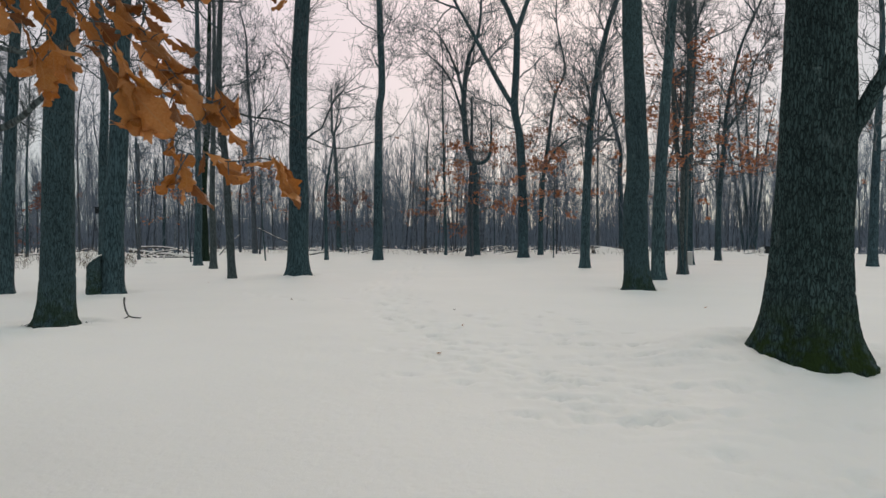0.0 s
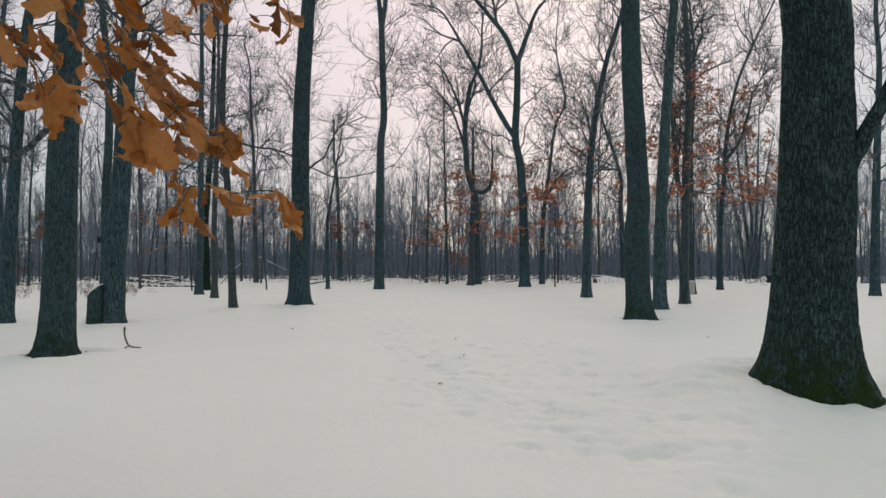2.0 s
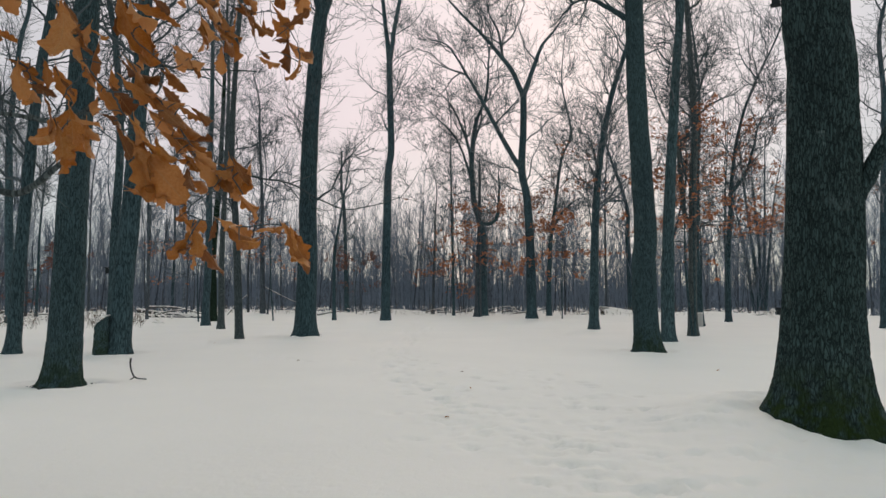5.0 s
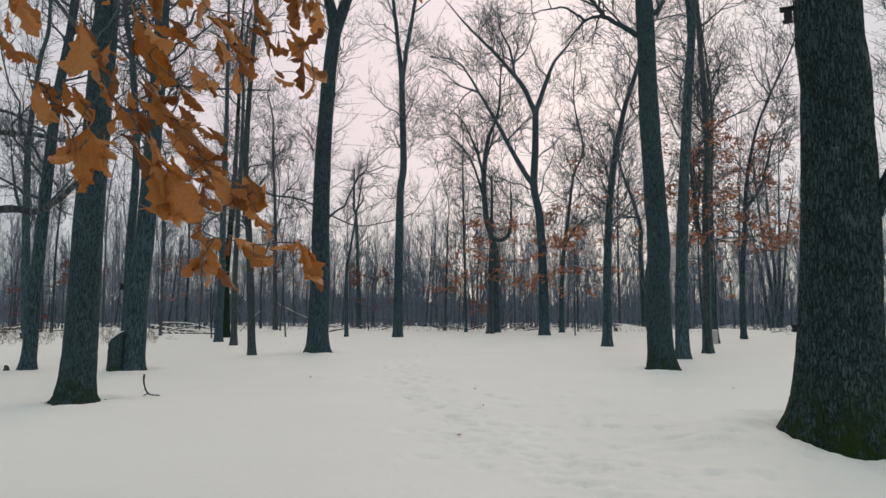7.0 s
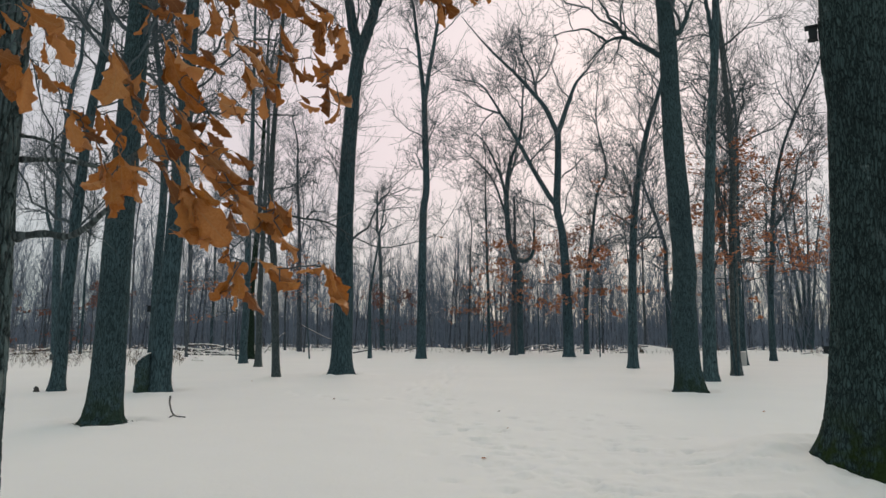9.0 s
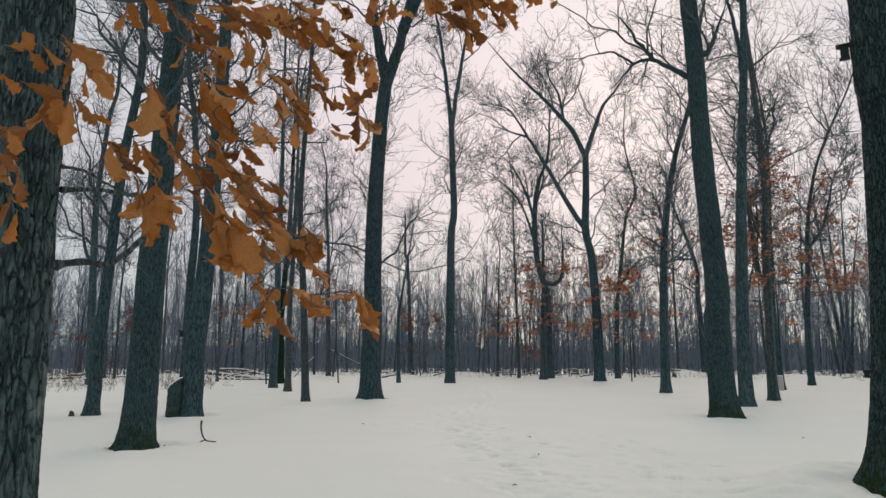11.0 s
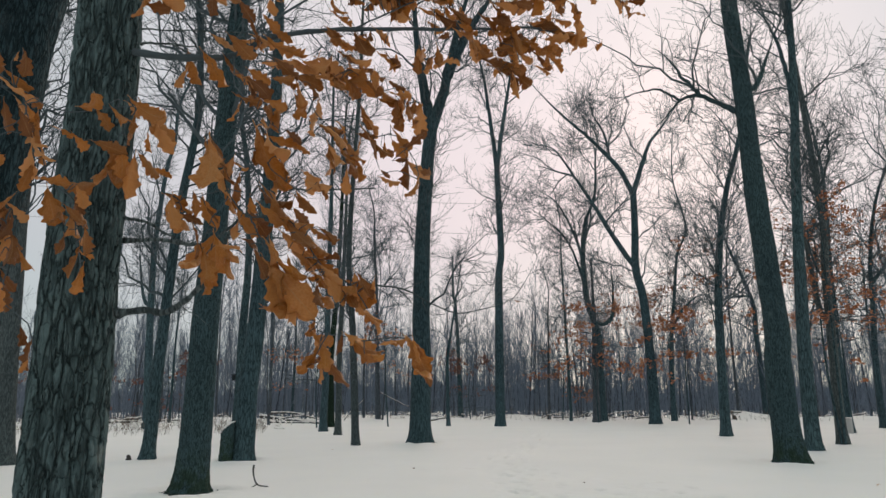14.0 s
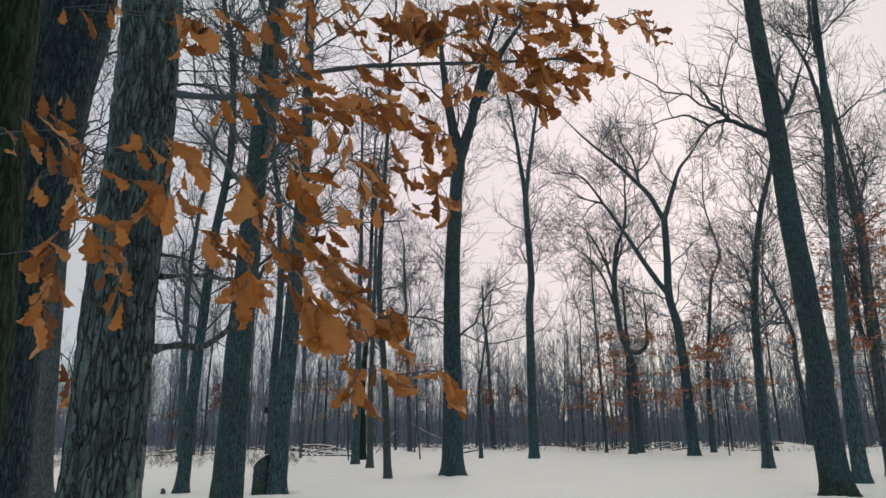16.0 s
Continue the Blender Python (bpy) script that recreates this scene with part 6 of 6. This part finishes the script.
def snowy_log(a, b, rad, label, lift=0.0, snow=True):
    """A fallen trunk with snow lying along its back."""
    a, b = np.array(a, float), np.array(b, float)
    r = np.random.default_rng(int(abs(a[0] * 31 + a[1] * 17)))
    root = thing("fallen_log", (a[0], a[1], 0), label, "log", "fallen logs")
    d = b - a
    mid = d * 0.5 + np.array([r.normal(0, 0.15), r.normal(0, 0.15), lift])
    line = [(0, 0, a[2]), tuple(mid + np.array([0, 0, a[2]])), tuple(d + np.array([0, 0, a[2]]))]
    sh = Shell()
    rough_tube(sh, line, rad * np.linspace(1.15, 0.55, 30), 12, r)
    piece("trunk", sh.mesh("trunk", DEAD_WOOD), root)
    if snow:
        cap = Shell()
        p = resample(line, 30)
        p[:, 2] += rad * np.linspace(1.0, 0.5, 30) * 0.8
        cap.tubes([p], [rad * np.linspace(0.95, 0.6, 30) * (1 + r.normal(0, 0.15, 30)).clip(0.5, 1.5)], 10)
        piece("snow_cap", cap.mesh("snow_cap", SNOW), root, "snow lying on the log")


def box_mesh(w, d, h, bevel):
    bm = bmesh.new()
    bmesh.ops.create_cube(bm, size=1.0)
    bmesh.ops.scale(bm, vec=(w, d, h), verts=bm.verts)
    bmesh.ops.bevel(bm, geom=bm.edges[:], offset=bevel, segments=2, affect="EDGES")
    return bm


def birdhouse(x, y, z, turn, scale, label):
    root = thing("birdhouse", (x, y, z), label, "birdhouse", turn=turn)
    root.scale = (scale, scale, scale)
    for name, size, place in (("back_board", (0.14, 0.02, 0.42), (0, 0.09, 0)), ("body", (0.13, 0.13, 0.2), (0, 0.0, -0.05)),
                              ("roof", (0.19, 0.22, 0.025), (0, -0.02, 0.075)), ("floor", (0.15, 0.16, 0.02), (0, -0.01, -0.155))):
        bm = box_mesh(*size, 0.004)
        bmesh.ops.translate(bm, vec=place, verts=bm.verts)
        part(name, bm, DARK_METAL, root)
    bm = bmesh.new()
    bmesh.ops.create_cone(bm, cap_ends=True, segments=20, radius1=0.018, radius2=0.018, depth=0.006, matrix=Matrix.Translation((0, -0.068, -0.02)) @ Matrix.Rotation(radians(90), 4, "X"))
    part("entrance", bm, CABLE, root, "round entrance hole")


def bin_box(x, y):
    root = thing("storage_box", (x, y, 0), "dark weathered box standing in the snow", "box", turn=-25)
    for name, size, place in (("body", (0.8, 0.6, 0.62), (0, 0, 0.3)), ("lid", (0.86, 0.66, 0.06), (0, 0, 0.64)), ("base", (0.7, 0.5, 0.1), (0, 0, -0.02))):
        bm = box_mesh(*size, 0.015)
        bmesh.ops.translate(bm, vec=place, verts=bm.verts)
        part(name, bm, DARK_METAL, root)


def white_post(x, y):
    root = thing("post", (x, y, 0), "short weathered white post beside a thin tree", "post")
    bm = bmesh.new()
    bmesh.ops.create_cone(bm, cap_ends=True, segments=18, radius1=0.14, radius2=0.13, depth=0.70, matrix=Matrix.Translation((0, 0, 0.29)))
    part("tube", bm, WHITE_PAINT, root)
    bm = bmesh.new()
    bmesh.ops.create_cone(bm, cap_ends=True, segments=18, radius1=0.145, radius2=0.12, depth=0.03, matrix=Matrix.Translation((0, 0, 0.655)))
    part("cap", bm, SNOW, root, "cap of snow")


def cable(a, b, sag, label):
    a, b = np.array(a, float), np.array(b, float)
    t = np.linspace(0, 1, 40)[:, None]
    p = a + (b - a) * t - np.array([0, 0, 1]) * sag * 4 * t * (1 - t)
    sh = Shell()
    sh.tubes([p], [np.full(40, 0.011)], 6)
    tagged(new("power_line", sh.mesh("power_line", CABLE)), label, "cable", "overhead lines")


def utility_pole(x, y, h):
    root = thing("utility_pole", (x, y, 0), "tall weathered wooden pole carrying thin wires", "pole", "poles", 15)
    r = np.random.default_rng(2)
    sh = Shell()
    rough_tube(sh, [(0, 0, -0.2), (0, 0, h * 0.5), (0, 0, h + 0.4)], np.linspace(0.17, 0.11, 20), 12, r, 0.01)
    piece("shaft", sh.mesh("shaft", DEAD_WOOD), root)
    bm = box_mesh(0.12, 1.6, 0.14, 0.01)
    bmesh.ops.translate(bm, vec=(0.12, 0, h - 0.07), verts=bm.verts)
    part("crossarm", bm, DEAD_WOOD, root)


def fallen_leaf(x, y, size, seed):
    ob = tagged(new("fallen_leaf", LEAF_MESHES[seed % len(LEAF_MESHES)]), "dry brown oak leaf lying on the snow", "leaf", "leaves on the snow")
    ob.matrix_world = pose(x, y, 0.015 + 0.25 * size, 25 * math.sin(seed), 15 * math.cos(seed * 2), seed * 77) @ Matrix.Scale(size, 4)


fallen_stick()
snapped_slab()
small_stump(-11.12, 16.6, 0.07, 0.065, "low dark stump poking through the snow")
snowy_log((-23.0, 50.5, 0.3), (-15.6, 43.2, 0.06), 0.12, "large fallen log with snow along its back")
snowy_log((-21.5, 49.0, 0.6), (-15.9, 44.4, 0.2), 0.055, "fallen limb with snow lying on another log", 0.2)
snowy_log((-20.0, 45.0, 0.05), (-16.0, 44.0, 0.05), 0.06, "thin fallen log in the snow")
snowy_log((-14.3, 52.4, 2.1), (-10.0, 54.0, 0.3), 0.028, "snow-dusted leaning dead limb at the wood edge", -0.2)
snowy_log((-14.8, 45.5, 0.15), (-13.6, 46.0, 1.5), 0.03, "leaning dead limb dusted with snow")
snowy_log((-30.0, 42.0, 0.1), (-25.0, 43.0, 0.25), 0.06, "snow-covered fallen limb among weeds")
snowy_log((0.3, 54.0, 0.1), (1.5, 54.2, 0.5), 0.035, "snow-covered brush at the wood edge")
snowy_log((2.1, 54.0, 0.1), (4.6, 53.6, 0.65), 0.032, "snow-covered brush at the wood edge", 0.1)
snowy_log((3.0, 54.6, 0.1), (4.9, 54.2, 0.4), 0.035, "snow-covered brush at the wood edge")
snowy_log((-2.0, 54.0, 0.1), (-0.4, 54.3, 0.5), 0.035, "snow-covered brush at the wood edge")
brush_rng = np.random.default_rng(61)
for k in range(16):
    az, d, turn, span = radians(36 - 64 * (k + brush_rng.uniform(0.1, 0.9)) / 16), brush_rng.uniform(47, 60), brush_rng.uniform(-0.6, 0.6), brush_rng.uniform(0.7, 2.0)
    x, y = -math.sin(az) * d, math.cos(az) * d
    snowy_log((x, y, 0.12), (x + span * math.cos(turn), y + span * math.sin(turn), brush_rng.uniform(0.15, 0.6)), brush_rng.uniform(0.03, 0.06), "snow-covered dead branch at the wood edge")
def snow_tufts(count, seed, lo, hi, az_lo, az_hi, name, label):
    """Lumps of snow caught in low brush."""
    r = np.random.default_rng(seed)
    az, d = np.radians(r.uniform(az_lo, az_hi, count)), r.uniform(lo, hi, count)
    mid = np.stack([-np.sin(az) * d, np.cos(az) * d, ground_z(d, 0) + r.uniform(0.02, 0.55, count) ** 1.3], 1)
    way = np.stack([r.normal(0, 1, count), r.normal(0, 0.4, count), r.normal(0, 0.22, count)], 1) * r.uniform(0.08, 0.26, (count, 1))
    st = np.array([-1.0, -0.5, 0.1, 0.6, 1.0])
    pts = mid[:, None] + way[:, None] * st[:, None] + r.normal(0, 0.02, (count, 5, 3))
    rad = r.uniform(0.02, 0.065, (count, 1)) * np.array([0.25, 0.85, 1.0, 0.8, 0.2]) * r.uniform(0.7, 1.3, (count, 5))
    sh = Shell()
    sh.tubes(pts, rad, 6)
    tagged(new(name, sh.mesh(name, SNOW)), label, "snow", kind="stuff")


snow_tufts(420, 91, 50, 62, -30, 36, "snowy_brush", "lumps of snow caught in low brush at the wood edge")
snow_tufts(160, 92, 36, 50, 22, 42, "snowy_weeds", "lumps of snow caught in dry weeds")
snowy_log((11.85, 54.5, 0.46), (12.5, 54.7, 0.52), 0.10, "short snow-topped log on a mound of snow")
small_stump(11.25, 51.4, 0.42, 0.16, "grey stub standing before a mound of snow")
bin_box(23.08, 48.27)
white_post(11.72, 32.6)
birdhouse(3.71, 7.69, 4.84, -118, 0.65, "small dark wooden birdhouse fixed to the big oak")
birdhouse(-11.83, 23.5, 2.31, -63, 0.85, "dark weathered nest box hung on a slender tree")
for x, y in ((-48, 40), (52, 66)):
    utility_pole(x, y, 17.5)
cable((-48, 39.8, 17.4), (52, 65.8, 17.4), 1.2, "thin overhead line passing behind the clearing's trees")
cable((-48, 40.2, 15.2), (52, 66.2, 15.2), 1.3, "thin overhead line passing behind the clearing's trees")
def bark_litter(x, y, rad, count, seed):
    """Flakes of bark and bits of twig on the snow round a foot."""
    r = np.random.default_rng(seed)
    a, d = r.uniform(0, 2 * np.pi, count), rad * (1 + r.exponential(0.08, count))
    sh = Shell()
    leaf_flakes(sh, np.stack([x + d * np.cos(a), y + d * np.sin(a), np.full(count, 0.03)], 1), 0.035, r)
    tagged(new("bark_litter", sh.mesh("bark_litter", DEAD_WOOD, False)), "dark flakes of bark on the snow round an oak", "litter", kind="stuff")


bark_litter(-6.08, 10.74, 0.36, 60, 2)
bark_litter(5.03, 17.67, 0.42, 50, 3)
bark_litter(-7.92, 16.33, 0.36, 30, 4)
bark_litter(-5.04, 23.93, 0.48, 40, 5)
leaf_spots = np.random.default_rng(12)
for k, (x, y) in enumerate([(-0.05, 7.99), (-3.23, 14.76), (-1.05, 26.1), (0.28, 10.45), (0.18, 12.75), (2.49, 13.25), (5.11, 13.26), (-6.9, 20.2)]):
    fallen_leaf(x, y, (0.085 if k == 0 else 0.045) + 0.02 * leaf_spots.random(), k + 1)

# a dead leaf caught on the long side limb of the thin sapling
sapling = [o for o in scene.objects if o.get("label", "").startswith("thin grey-barked sapling")][0]
caught = piece("dead_leaf", LEAF_MESHES[4], sapling, "dark curled dead leaf caught on a limb")
caught.matrix_world = pose(-1.59, 22.40, 4.64, 30, 60, 20) @ Matrix.Scale(0.2, 4)
